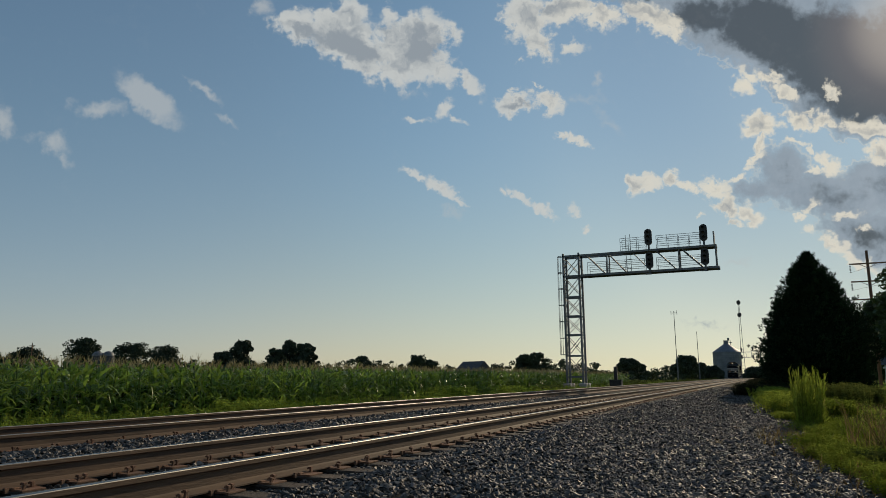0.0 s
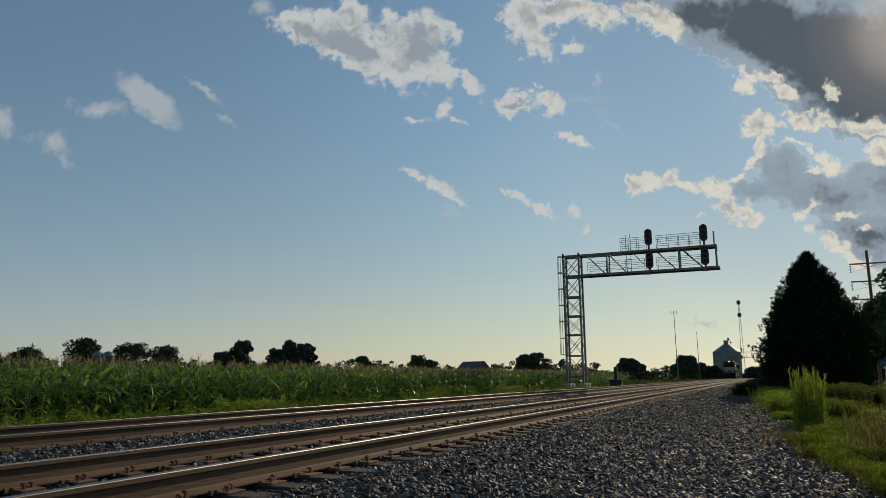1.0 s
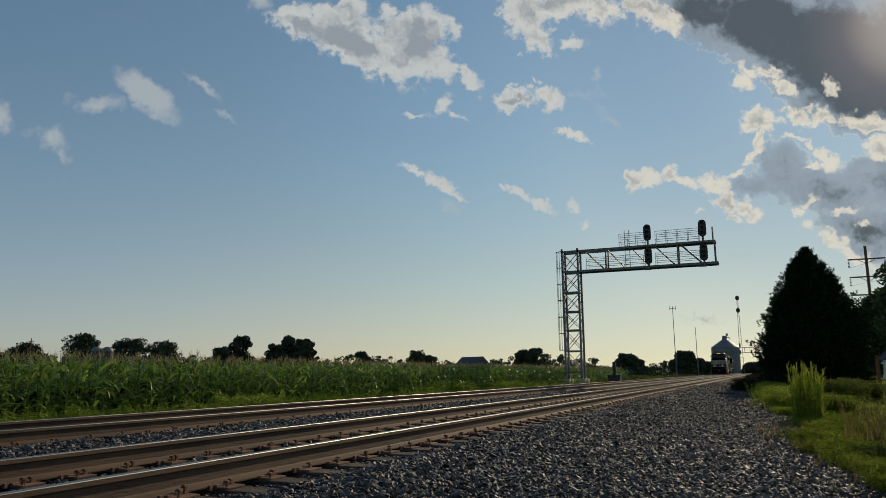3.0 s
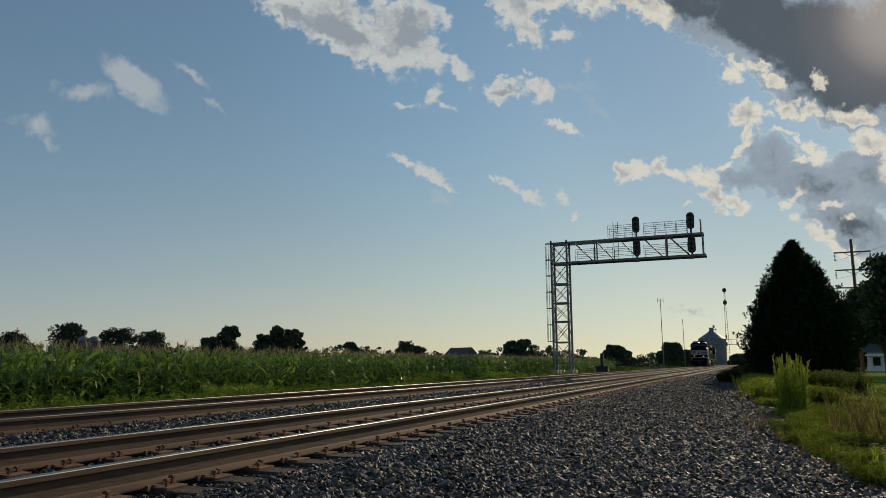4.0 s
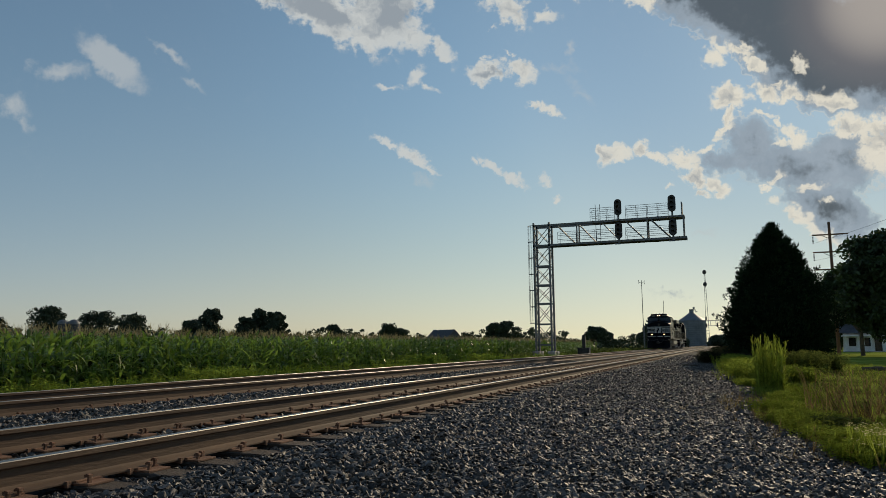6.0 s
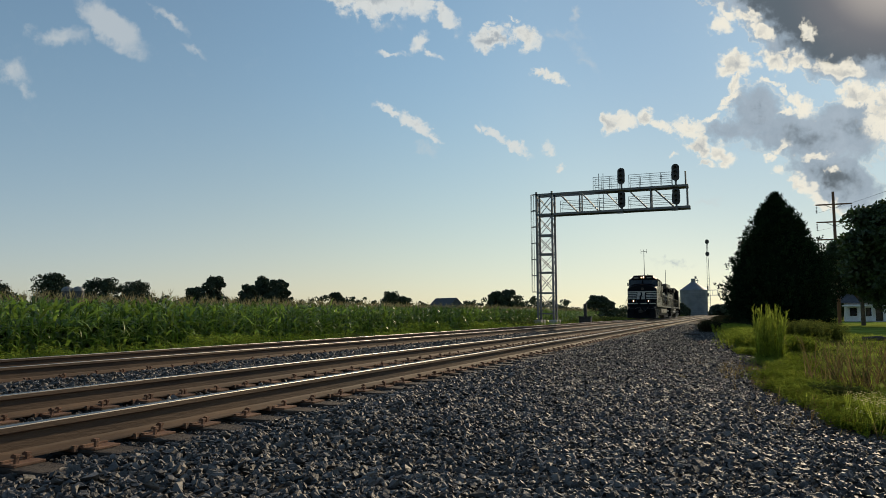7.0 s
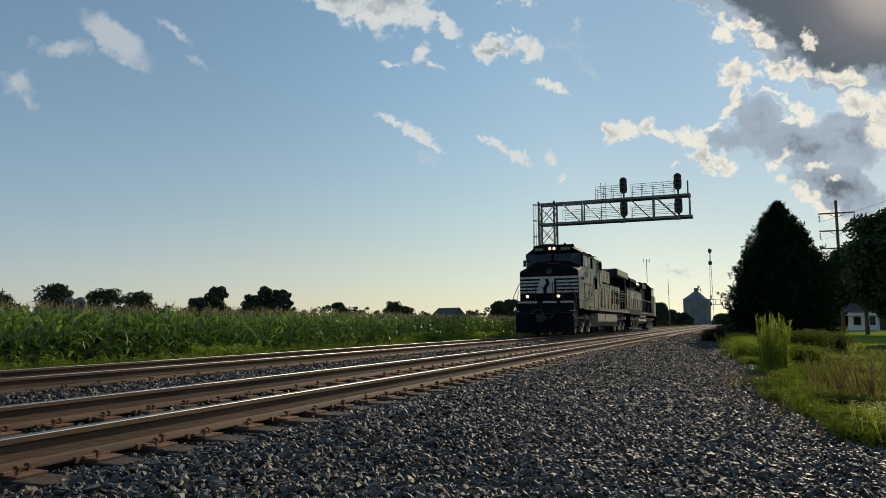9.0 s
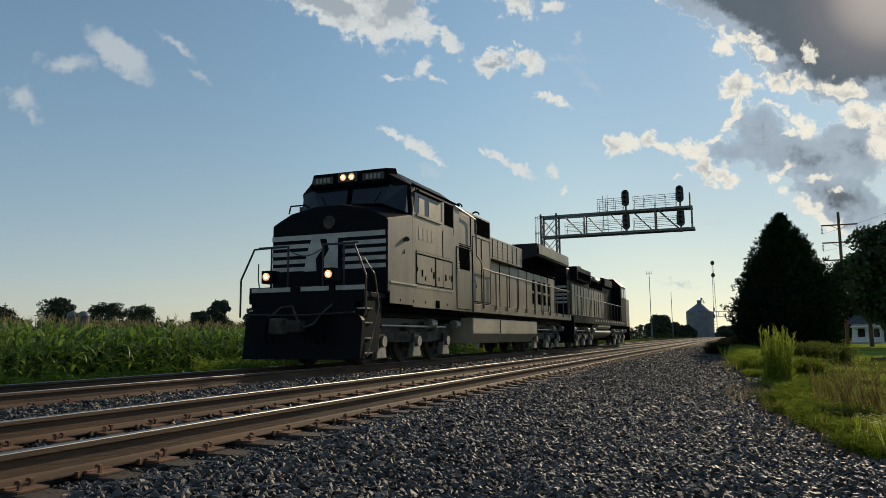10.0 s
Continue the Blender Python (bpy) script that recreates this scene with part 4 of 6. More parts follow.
    put("nose_grab", Geo().path([(-1.5, 1.9, 3.75), (-1.45, 1.9, 3.95), (-1.35, 2.6, 4.1)], 0.02, 6), "loco_black", t)
    # front platform railing
    for x in (-0.95, -0.5, 0.42, 0.95):
        put("rail_post", Geo().tube((x, 0.42, 1.6), (x, 0.42, 2.72), 0.022, 6), "black_metal", t)
    for x0, x1 in ((-1.3, -0.5), (0.42, 1.3)):
        put("platform_rail", Geo().path([(x0, 0.42, 2.7), (x1, 0.42, 2.7)], 0.022, 6), "black_metal", t)
    put("centre_chain", Geo().path([(-0.5 + 0.92 * k / 8, 0.42, 2.62 - 0.16 * math.sin(math.pi * k / 8)) for k in range(9)], 0.012, 5), "black_metal", t)
    put("cut_lever", Geo().path([(-1.4, 0.1, 1.16), (-0.3, 0.0, 1.12), (0.3, 0.0, 1.12), (1.4, 0.1, 1.16)], 0.018, 6), "black_metal", t)
    for x in (-0.75, -0.6, 0.55, 0.7):
        put("brake_hose", Geo().path([(x, 0.25, 1.12), (x, 0.02, 0.95), (x + 0.04, -0.1, 0.7), (x + 0.1, -0.12, 0.5)], 0.03, 6), "void", t)
    # equipment behind the cab and the long hood
    put("blower_cabin", Geo().prism([(-1.5, 1.62), (1.5, 1.62), (1.5, 4.4), (1.05, 4.6), (-1.05, 4.6), (-1.5, 4.4)], "y", 6.0, 9.1), "loco_black", t, bevel=0.02)
    put("hood", Geo().prism([(-0.95, 1.6), (0.95, 1.6), (0.95, 4.1), (0.6, 4.32), (-0.6, 4.32), (-0.95, 4.1)], "y", 9.05, 20.6), "loco_black", t, "long black engine hood", bevel=0.02)
    put("hood_side", Geo().prism([(-1.2, 3.3), (1.2, 3.3), (1.2, 4.05), (0.6, 4.25), (-0.6, 4.25), (-1.2, 4.05)], "y", 9.1, 14.0), "loco_lit_dust", t, "dusty sun-tinted upper hood panel", bevel=0.01)
    put("radiator", Geo().loft([[(-1.0, 13.6, 3.5), (1.0, 13.6, 3.5), (1.0, 13.6, 4.2), (-1.0, 13.6, 4.2)], [(-1.5, 15.2, 3.9), (1.5, 15.2, 3.9), (1.5, 15.2, 4.42), (-1.5, 15.2, 4.42)],
                                [(-1.55, 21.0, 3.9), (1.55, 21.0, 3.9), (1.55, 21.0, 4.42), (-1.55, 21.0, 4.42)]]), "loco_black", t, "overhanging radiator wings", bevel=0.02)
    # wing edge coloured sunlit tan on the sunward side only
    put("radiator_edge", Geo().box(1.552, 1.56, 15.3, 20.9, 4.0, 4.4), "loco_lit_dust", t)
    put("exhaust_stack", Geo().box(-0.3, 0.3, 10.8, 12.0, 4.3, 4.55).box(-0.36, 0.36, 10.75, 12.05, 4.52, 4.6), "loco_lit_dust", t, bevel=0.02)
    for sx in (-1, 1):
        x = sx * 1.5
        put("cabin_grille", Geo().box(x - 0.012, x + 0.012, 7.5, 9.0, 3.8, 4.34), "void", t, "black air intake grille")
        put("cabin_seam", Geo().box(x - 0.01, x + 0.01, 7.15, 7.2, 1.7, 4.3).box(x - 0.01, x + 0.01, 5.75, 7.15, 3.26, 3.3), "void", t)
        put("exhaust_pipe_rail", Geo().path([(sx * 1.6, 5.6, 4.35), (sx * 1.62, 7.3, 4.2), (sx * 1.62, 7.35, 3.1), (sx * 1.62, 7.8, 2.95), (sx * 1.62, 7.85, 2.75), (sx * 1.62, 9.0, 2.72), (sx * 1.62, 20.7, 2.72)], 0.025, 6), "loco_lit_dust", t, "handrail along the walkway")
        n = 11
        for i in range(n):
            y = 8.0 + i * 1.25
            put("stanchion", Geo().tube((sx * 1.62, y, 1.5), (sx * 1.62, y, 2.72), 0.025, 6), "loco_lit_dust", t)
        put("walkway", Geo().box(min(sx * 0.9, sx * 1.6), max(sx * 0.9, sx * 1.6), 7.1, 21.0, 1.36, 1.62), "loco_lit_dust", t, "dusty sun-tinted walkway edge", bevel=0.01)
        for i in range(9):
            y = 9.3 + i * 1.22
            put("hood_door", Geo().box(sx * 0.95 - 0.02, sx * 0.95 + 0.02, y, y + 1.16, 1.72, 3.28), "loco_lit_dust", t, "dusty sun-tinted hood door", bevel=0.01)
        for i in range(4):
            for k in range(2):
                y, z = 16.3 + i * 0.9, 2.0 + k * 0.55
                put("hood_louvre", Geo().box(sx * 0.975 - 0.01, sx * 0.975 + 0.01, y, y + 0.45, z, z + 0.45), "void", t)
        for y in (7.2, 8.8):
            put("lifting_eye", Geo().path([(sx * 1.1 + 0.12 * math.cos(a), y, 4.62 + 0.1 * math.sin(a)) for a in np.linspace(0, math.pi, 7)], 0.025, 6), "loco_black", t)
    for sx in (-1, 1):
        for i in range(4):
            put("hood_stripe", Geo().box(sx * 1.2 - 0.006, sx * 1.2 + 0.006, 10.2, 12.6 - 0.2 * i, 3.42 + i * 0.14, 3.49 + i * 0.14), "faded", t, "faded pale stripe")
        for k in range(7):
            put("hood_latch", Geo().box(sx * 1.2 - 0.01, sx * 1.2 + 0.01, 9.6 + k * 0.6, 9.64 + k * 0.6, 3.34, 4.0), "void", t)
        for k in range(9):
            put("door_gap", Geo().box(sx * 0.965 - 0.012, sx * 0.965 + 0.012, 9.25 + k * 1.22, 9.31 + k * 1.22, 1.7, 3.3), "void", t)
        # black strip drawn as a shadow line above the hood doors
        put("hood_shadow_gap", Geo().box(sx * 0.965 - 0.012, sx * 0.965 + 0.012, 14.1, 20.5, 3.3, 3.36), "void", t)
        put("radiator_screen", Geo().box(sx * 1.0 - 0.01, sx * 1.0 + 0.01, 14.3, 20.4, 3.4, 3.88), "void", t)
        put("cable_conduit", Geo().path([(sx * 1.3, 2.0, 1.25), (sx * 1.3, 7.2, 1.25)], 0.04, 6), "void", t)
        put("air_reservoir", Geo().tube((sx * 1.15, 15.0, 1.15), (sx * 1.15, 15.6, 1.15), 0.14, 10), "truck", t)
        # added black sheet stands for the shade under the walkways
        put("under_shade_sheet", Geo().box(sx * 0.95 - 0.02, sx * 0.95 + 0.02, 1.0, 20.8, 0.95, 1.36), "void", t)
    for sx in (-1, 1):
        put("roof_gutter", Geo().tube((sx * 1.57, 2.7, 4.42), (sx * 1.57, 6.0, 4.42), 0.03, 6), "void", t)
        for k, (y, z) in enumerate(((3.0, 2.25), (3.5, 2.05), (3.9, 2.3), (4.4, 2.1), (5.2, 2.2), (6.4, 2.0), (6.7, 2.3), (2.2, 2.6), (7.6, 2.1), (8.3, 2.4))):
            put("paint_chip", Geo().prism([(y - 0.03, z), (y + 0.035, z + 0.02), (y + 0.02, z + 0.13), (y - 0.02, z + 0.1)], "x", sx * 1.5 + sx * (0.078 if y < 5.9 else 0.0), sx * 1.5 + sx * (0.082 if y < 5.9 else 0.012)), "void", t)
    for k in range(3):
        put("roof_aerial", Geo().tube((0.5 - k * 0.5, 3.2 + k * 0.7, 4.9), (0.5 - k * 0.5, 3.2 + k * 0.7, 5.02), 0.05, 8), "loco_black", t)
    put("horn", Geo().box(-0.3, 0.3, 4.2, 4.7, 4.86, 4.96), "loco_black", t)
    put("roof_hatch", Geo().box(-0.7, 0.7, 3.3, 5.6, 4.86, 4.9), "loco_black", t, bevel=0.01)
    # frame, fuel tank
    put("frame", Geo().box(-1.1, 1.1, 0.5, 21.0, 1.12, 1.6), "loco_black", t)
    tank = [(-1.5, 0.72), (-1.2, 0.42), (1.2, 0.42), (1.5, 0.72), (1.5, 1.2), (-1.5, 1.2)]
    put("fuel_tank", Geo().prism(tank, "y", 7.3, 14.9), "loco_tank", t, "dusty grey sun-tinted fuel tank", bevel=0.03)
    put("tank_seam", Geo().box(1.5, 1.512, 10.0, 10.04, 0.75, 1.18), "void", t)
    put("rear_platform", Geo().box(-1.5, 1.5, 20.5, 21.1, 1.36, 1.6), "loco_black", t)
    put("rear_coupler", Geo().box(-0.12, 0.12, 21.0, 21.9, 0.74, 1.0), "truck", t)
    wheels = bogie(t, 3.7, 2.0) + bogie(t, 17.6, 2.0)
    return t, wheels


def trailing_locomotive():
    """Runs hood first: its hood end is at y = 0, its cab at the far end."""
    t = thing("trailing_locomotive", "black older diesel locomotive coupled hood first behind the leader", "locomotive", group="train")
    put("frame", Geo().box(-1.45, 1.45, 0.3, 20.6, 1.3, 1.62), "loco_black", t, bevel=0.02)
    put("long_hood", Geo().prism([(-0.95, 1.6), (0.95, 1.6), (0.95, 4.1), (0.7, 4.35), (-0.7, 4.35), (-0.95, 4.1)], "y", 1.2, 16.3), "loco_black", t, "long black hood", bevel=0.03)
    put("hood_side", Geo().box(-1.0, 1.0, 2.0, 12.0, 1.75, 3.35), "loco_lit_dust", t, "streaked dusty sun-tinted hood doors")
    for i in range(5):
        z = 2.3 + i * 0.2
        put("stripe", Geo().box(-0.93, 0.93, 1.19, 1.198, z, z + 0.11), "loco_white", t, "white stripe")
    put("radiator", Geo().box(-1.25, 1.25, 2.4, 6.4, 3.6, 4.3), "loco_black", t, bevel=0.04)
    for y in (3.2, 4.5, 5.8):
        put("fan", Geo().tube((0, y, 4.3), (0, y, 4.46), 0.6, 18), "loco_black", t)
    put("exhaust_stack", Geo().box(-0.3, 0.3, 9.2, 10.2, 4.3, 4.62), "loco_lit_dust", t)
    put("cab", Geo().prism([(-1.5, 1.6), (1.5, 1.6), (1.5, 4.1), (1.0, 4.6), (-1.0, 4.6), (-1.5, 4.1)], "y", 16.2, 18.7), "loco_black", t, "black cab at the far end", bevel=0.03)
    put("short_hood", Geo().box(-1.0, 1.0, 18.7, 20.0, 1.6, 3.4), "loco_lit_dust", t, bevel=0.04)
    for sx in (-1, 1):
        x = sx * 1.5
        for y in (16.7, 17.7):
            put("cab_window", Geo().box(x - 0.01, x + 0.01, y, y + 0.7, 3.3, 3.95), "window_bright", t, "cab window coloured pale as a reflection")
        put("handrail", Geo().tube((sx * 1.5, 0.8, 2.65), (sx * 1.5, 16.0, 2.65), 0.022, 6), "loco_white", t)
        for i in range(13):
            put("stanchion", Geo().tube((sx * 1.5, 1.0 + i * 1.22, 1.6), (sx * 1.5, 1.0 + i * 1.22, 2.65), 0.02, 6), "loco_lit_dust", t)
        for i in range(14):
            put("sill_mark", Geo().box(x - 0.06, x - 0.03, 6.2 + i * 0.9, 6.5 + i * 0.9, 1.45, 1.56), "loco_white", t, "short white sill mark")
        put("grab_rail", Geo().path([(sx * 1.45, 20.3, 1.4), (sx * 1.45, 20.3, 2.7), (sx * 1.1, 20.2, 2.8)], 0.025, 6), "steel", t)
        put("end_panel", Geo().box(x - 0.05, x - 0.02, 18.8, 20.4, 1.3, 3.3), "loco_lit_dust", t)
    for sx in (-1, 1):
        for i in range(13):
            y = 2.05 + i * 0.8
            put("hood_door_gap", Geo().box(sx * 1.0 - 0.012, sx * 1.0 + 0.012, y, y + 0.05, 1.78, 3.32), "void", t)
        for i in range(8):
            y = 7.4 + i * 0.56
            put("hood_louvre", Geo().box(sx * 0.96 - 0.012, sx * 0.96 + 0.012, y, y + 0.4, 3.5, 3.95), "void", t)
        put("radiator_screen", Geo().box(sx * 1.25 - 0.012, sx * 1.25 + 0.012, 2.6, 6.2, 3.66, 4.05), "void", t)
        put("dynamic_brake", Geo().prism([(sx * 0.9, 3.75), (sx * 1.18, 3.85), (sx * 1.18, 4.3), (sx * 0.9, 4.4)], "y", 11.6, 14.6), "loco_black", t)
    put("cab_roof_vent", Geo().box(-0.4, 0.4, 16.9, 17.6, 4.58, 4.72), "loco_black", t, bevel=0.02)
    for y in (6.6, 10.0, 13.0):
        put("roof_box", Geo().box(-0.4, 0.4, y, y + 0.7, 4.34, 4.5), "loco_black", t, bevel=0.02)
    put("horn_cluster", Geo().tube((0.45, 6.9, 4.62), (0.45, 7.3, 4.62), 0.11, 10).tube((0.2, 6.9, 4.62), (0.2, 7.3, 4.62), 0.11, 10).box(0.1, 0.5, 7.0, 7.2, 4.4, 4.6), "loco_black", t)
    put("fuel_tank", Geo().prism([(1.3 * math.cos(a), 0.85 + 0.42 * math.sin(a)) for a in np.linspace(0, 2 * math.pi, 18, endpoint=False)], "y", 7.0, 12.6), "loco_tank", t, "rounded fuel tank")
    put("air_tank", Geo().tube((1.25, 7.2, 1.2), (1.25, 11.8, 1.2), 0.16, 12), "loco_tank", t)
    put("coupler", Geo().box(-0.12, 0.12, -0.5, 0.4, 0.74, 1.0).box(-0.12, 0.12, 20.4, 21.2, 0.74, 1.0), "truck", t)
    put("end_sheet", Geo().box(-1.45, 1.45, 0.3, 0.4, 0.3, 1.4), "loco_black", t)
    put("end_sheet", Geo().box(-1.45, 1.45, 20.5, 20.6, 0.3, 1.4), "loco_black", t)
    wheels = bogie(t, 3.9, 1.95) + bogie(t, 16.7, 1.95)
    return t, wheels


# the tanks' sunlit brightness is put into this warm base colour
M["loco_tank"] = material("sun_tinted_tank_paint", (0.34, 0.29, 0.205), (0.46, 0.395, 0.29), 1.2, 0.45, bump=0.05, spec=0.8)
# the rear cab windows' reflection is put into this pale colour
M["window_bright"] = material("pane_reflection", (0.5, 0.52, 0.5), (0.6, 0.62, 0.6), 2, 0.1)

# ---- plants ----


def blade(length, width, rise, droop, yaw, z0, segs=4, slot=0, twist=0.0):
    """A bent leaf of a few quads, rising from z0 and drooping at the tip."""
    v, f = [], []
    for i in range(segs + 1):
        k = i / segs
        r = length * k
        z = z0 + rise * k - droop * k * k
        w = width * (1 - k) ** 0.6 * (0.55 + 0.45 * min(1, k * 4)) * 0.5 + 0.002
        cx, cy = math.cos(yaw) * r, math.sin(yaw) * r
        nx, ny = -math.sin(yaw + twist * k) * w, math.cos(yaw + twist * k) * w
        v += [(cx + nx, cy + ny, z), (cx - nx, cy - ny, z + w * 0.4)]
    for i in range(segs):
        f.append((2 * i, 2 * i + 1, 2 * i + 3, 2 * i + 2))
    return v, f, [slot] * segs


def plant(parts):
    V, Fc, S = [], [], []
    for v, f, s in parts:
        b = len(V)
        V += v
        Fc += [tuple(i + b for i in q) for q in f]
        S += s
    return np.array(V, float), np.array(Fc), np.array(S)


def stalk(h, r, slot=0, n=3):
    v = [(r * math.cos(2 * math.pi * i / n), r * math.sin(2 * math.pi * i / n), 0) for i in range(n)]
    v += [(x * 0.5, y * 0.5, h) for x, y, _ in v]
    return v, [(i, (i + 1) % n, n + (i + 1) % n, n + i) for i in range(n)], [slot] * n


def corn_templates(leaves, segs, count, tassel=True):
    r = random.Random(3)
    out = []
    for _ in range(count):
        plane = r.uniform(0, 6.28)
        parts = [stalk(1.95, 0.016)]
        for i in range(leaves):
            k = i / leaves
            parts.append(blade(r.uniform(0.5, 0.85) * (1 - 0.45 * k), r.uniform(0.062, 0.092), r.uniform(0.35, 0.65) - 0.1 * k, r.uniform(0.35, 0.95) * (1 - 0.5 * k),
                               plane + math.pi * (i % 2) + r.uniform(-0.7, 0.7), 0.15 + 1.72 * k, segs, 0, r.uniform(-1.1, 1.1)))
        if tassel:
            for i in range(6):
                parts.append(blade(r.uniform(0.05, 0.12), 0.014, r.uniform(0.12, 0.22), 0.05, r.uniform(0, 6.28), 1.94, 1, 1))
        out.append(plant(parts))
    return out


def stuff(name, arrays, mats, label, category):
    v, f, s = arrays
    ob = new(name, soup(name, v, f, mats, s))
    return tagged(ob, label, category, kind="stuff")


EDGE = -14.0


def corn_field():
    P = []
    for row in range(9):
        x = EDGE - row * 0.6
        step = 0.14 + 0.022 * row
        for y in np.arange(6, 62, step):
            P.append((x + rng.normal(0, 0.05), y + rng.normal(0, 0.04), -1.15))
    P = np.array(P)
    n = len(P)
    tpl = corn_templates(15, 4, 8)
    h = rng.normal(1.1, 0.035, n)
    stuff("corn_edge_rows", scatter(tpl, P, rng.uniform(0, 6.28, n), rng.normal(1.0, 0.06, n), 0.05, h), ["corn", "tassel"], "tall green corn plants with tan tassels in rows", "corn")
    P = []
    for row in range(8):
        x = EDGE - row * 0.76
        for y in np.arange(62, 300, 0.32 + 0.05 * row):
            P.append((x + rng.normal(0, 0.06), y + rng.normal(0, 0.1), -1.15))
    for row in range(30):
        x = EDGE - 5.0 - row * (0.7 + row * 0.12)
        for y in np.arange(max(4, -x * 0.55), 300, 0.8 + 0.08 * row):
            P.append((x + rng.normal(0, 0.3), y + rng.normal(0, 0.3), -1.15))
    P = np.array([p for p in P if p[1] < 84 or p[0] < EDGE - (p[1] - 84) * 0.5])
    n = len(P)
    tpl = corn_templates(10, 2, 6)
    stuff("corn_field", scatter(tpl, P, rng.uniform(0, 6.28, n), rng.normal(1.15, 0.08, n), 0.05, rng.normal(1.1, 0.04, n)), ["corn", "tassel"], "broad field of tall green corn in tassel", "corn")
    # closed leaf canopy and back wall, coloured dark for shade deeper in the field
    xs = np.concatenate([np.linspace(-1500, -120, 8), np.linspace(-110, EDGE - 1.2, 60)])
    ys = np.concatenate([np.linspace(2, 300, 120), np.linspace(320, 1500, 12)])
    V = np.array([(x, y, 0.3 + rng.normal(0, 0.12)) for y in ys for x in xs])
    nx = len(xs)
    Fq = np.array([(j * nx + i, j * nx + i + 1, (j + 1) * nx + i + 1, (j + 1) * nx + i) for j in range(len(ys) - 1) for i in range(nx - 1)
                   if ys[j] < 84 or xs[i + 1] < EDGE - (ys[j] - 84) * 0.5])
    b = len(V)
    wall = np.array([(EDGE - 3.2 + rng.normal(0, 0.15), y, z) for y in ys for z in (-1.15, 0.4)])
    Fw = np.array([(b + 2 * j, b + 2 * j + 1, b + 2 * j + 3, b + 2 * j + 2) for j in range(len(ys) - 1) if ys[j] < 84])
    tagged(new("corn_shade_sheet", soup("corn_shade_sheet", np.concatenate([V, wall]), np.concatenate([Fq, Fw]), ["corn_shade"])), "dense leaf canopy of the corn field with shade in its dark green", "corn", kind="stuff")


def weed_templates(kind, count):
    r = random.Random(len(kind))
    out = []
    for _ in range(count):
        parts = []
        if kind == "grass":
            for i in range(9):
                parts.append(blade(r.uniform(0.12, 0.4), r.uniform(0.012, 0.02), r.uniform(0.5, 1.0), r.uniform(0.1, 0.5), r.uniform(0, 6.28), 0.0, 3))
        elif kind == "bush":
            for i in range(5):
                a, ln = r.uniform(0, 6.28), r.uniform(0.1, 0.35)
                parts.append(blade(ln, 0.012, 0.9, 0.0, a, 0.0, 2))
                for k in range(9):
                    q = r.uniform(0.25, 1.0)
                    v, f, s = blade(r.uniform(0.08, 0.16), r.uniform(0.035, 0.06), r.uniform(-0.02, 0.08), 0.03, r.uniform(0, 6.28), 0.0, 2)
                    parts.append(([(x + math.cos(a) * ln * q, y + math.sin(a) * ln * q, z + 0.9 * q) for x, y, z in v], f, s))
        elif kind == "spire":
            h = r.uniform(0.85, 1.1)
            parts.append(stalk(h, 0.008))
            for i in range(26):
                k = (i + 1) / 27
                parts.append(blade(r.uniform(0.06, 0.13) * (1.15 - k * 0.7), 0.009, r.uniform(0.06, 0.14), 0.02, r.uniform(0, 6.28), h * k, 2))
        elif kind == "twig":
            for i in range(7):
                a, ln = r.uniform(0, 6.28), r.uniform(0.15, 0.5)
                parts.append(blade(ln, 0.012, 1.0, 0.05, a, 0.0, 3, 1))
                for k in range(6):
                    q = r.uniform(0.3, 1.0)
                    v, f, s = blade(r.uniform(0.05, 0.14), 0.012, 0.1, 0.0, r.uniform(0, 6.28), 0.0, 1, 1 if r.random() < 0.35 else 0)
                    parts.append(([(x + math.cos(a) * ln * q, y + math.sin(a) * ln * q, z + 0.95 * q) for x, y, z in v], f, s))
        elif kind == "flower":
            for i in range(6):
                a, ln = r.uniform(0, 6.28), r.uniform(0.05, 0.25)
                parts.append(blade(ln, 0.01, 0.9, 0.0, a, 0.0, 2))
                for k in range(4):
                    v, f, s = blade(0.025, 0.025, 0.01, 0.0, k * 1.57, 0.0, 1, 1)
                    parts.append(([(x + math.cos(a) * ln, y + math.sin(a) * ln, z + 0.9) for x, y, z in v], f, s))
                for k in range(4):
                    q = r.uniform(0.1, 0.8)
                    v, f, s = blade(0.1, 0.02, 0.03, 0.02, r.uniform(0, 6.28), 0.0, 1)
                    parts.append(([(x + math.cos(a) * ln * q, y + math.sin(a) * ln * q, z + 0.9 * q) for x, y, z in v], f, s))
        out.append(plant(parts))
    return out


def patch(name, kind, points, size, height, mats, label, category="weeds"):
    P = np.array(points)
    n = len(P)
    return stuff(name, scatter(weed_templates(kind, 6), P, rng.uniform(0, 6.28, n), rng.uniform(0.7, 1.3, n) * size, 0.08, rng.uniform(0.65, 1.2, n) * height), mats, label, category)


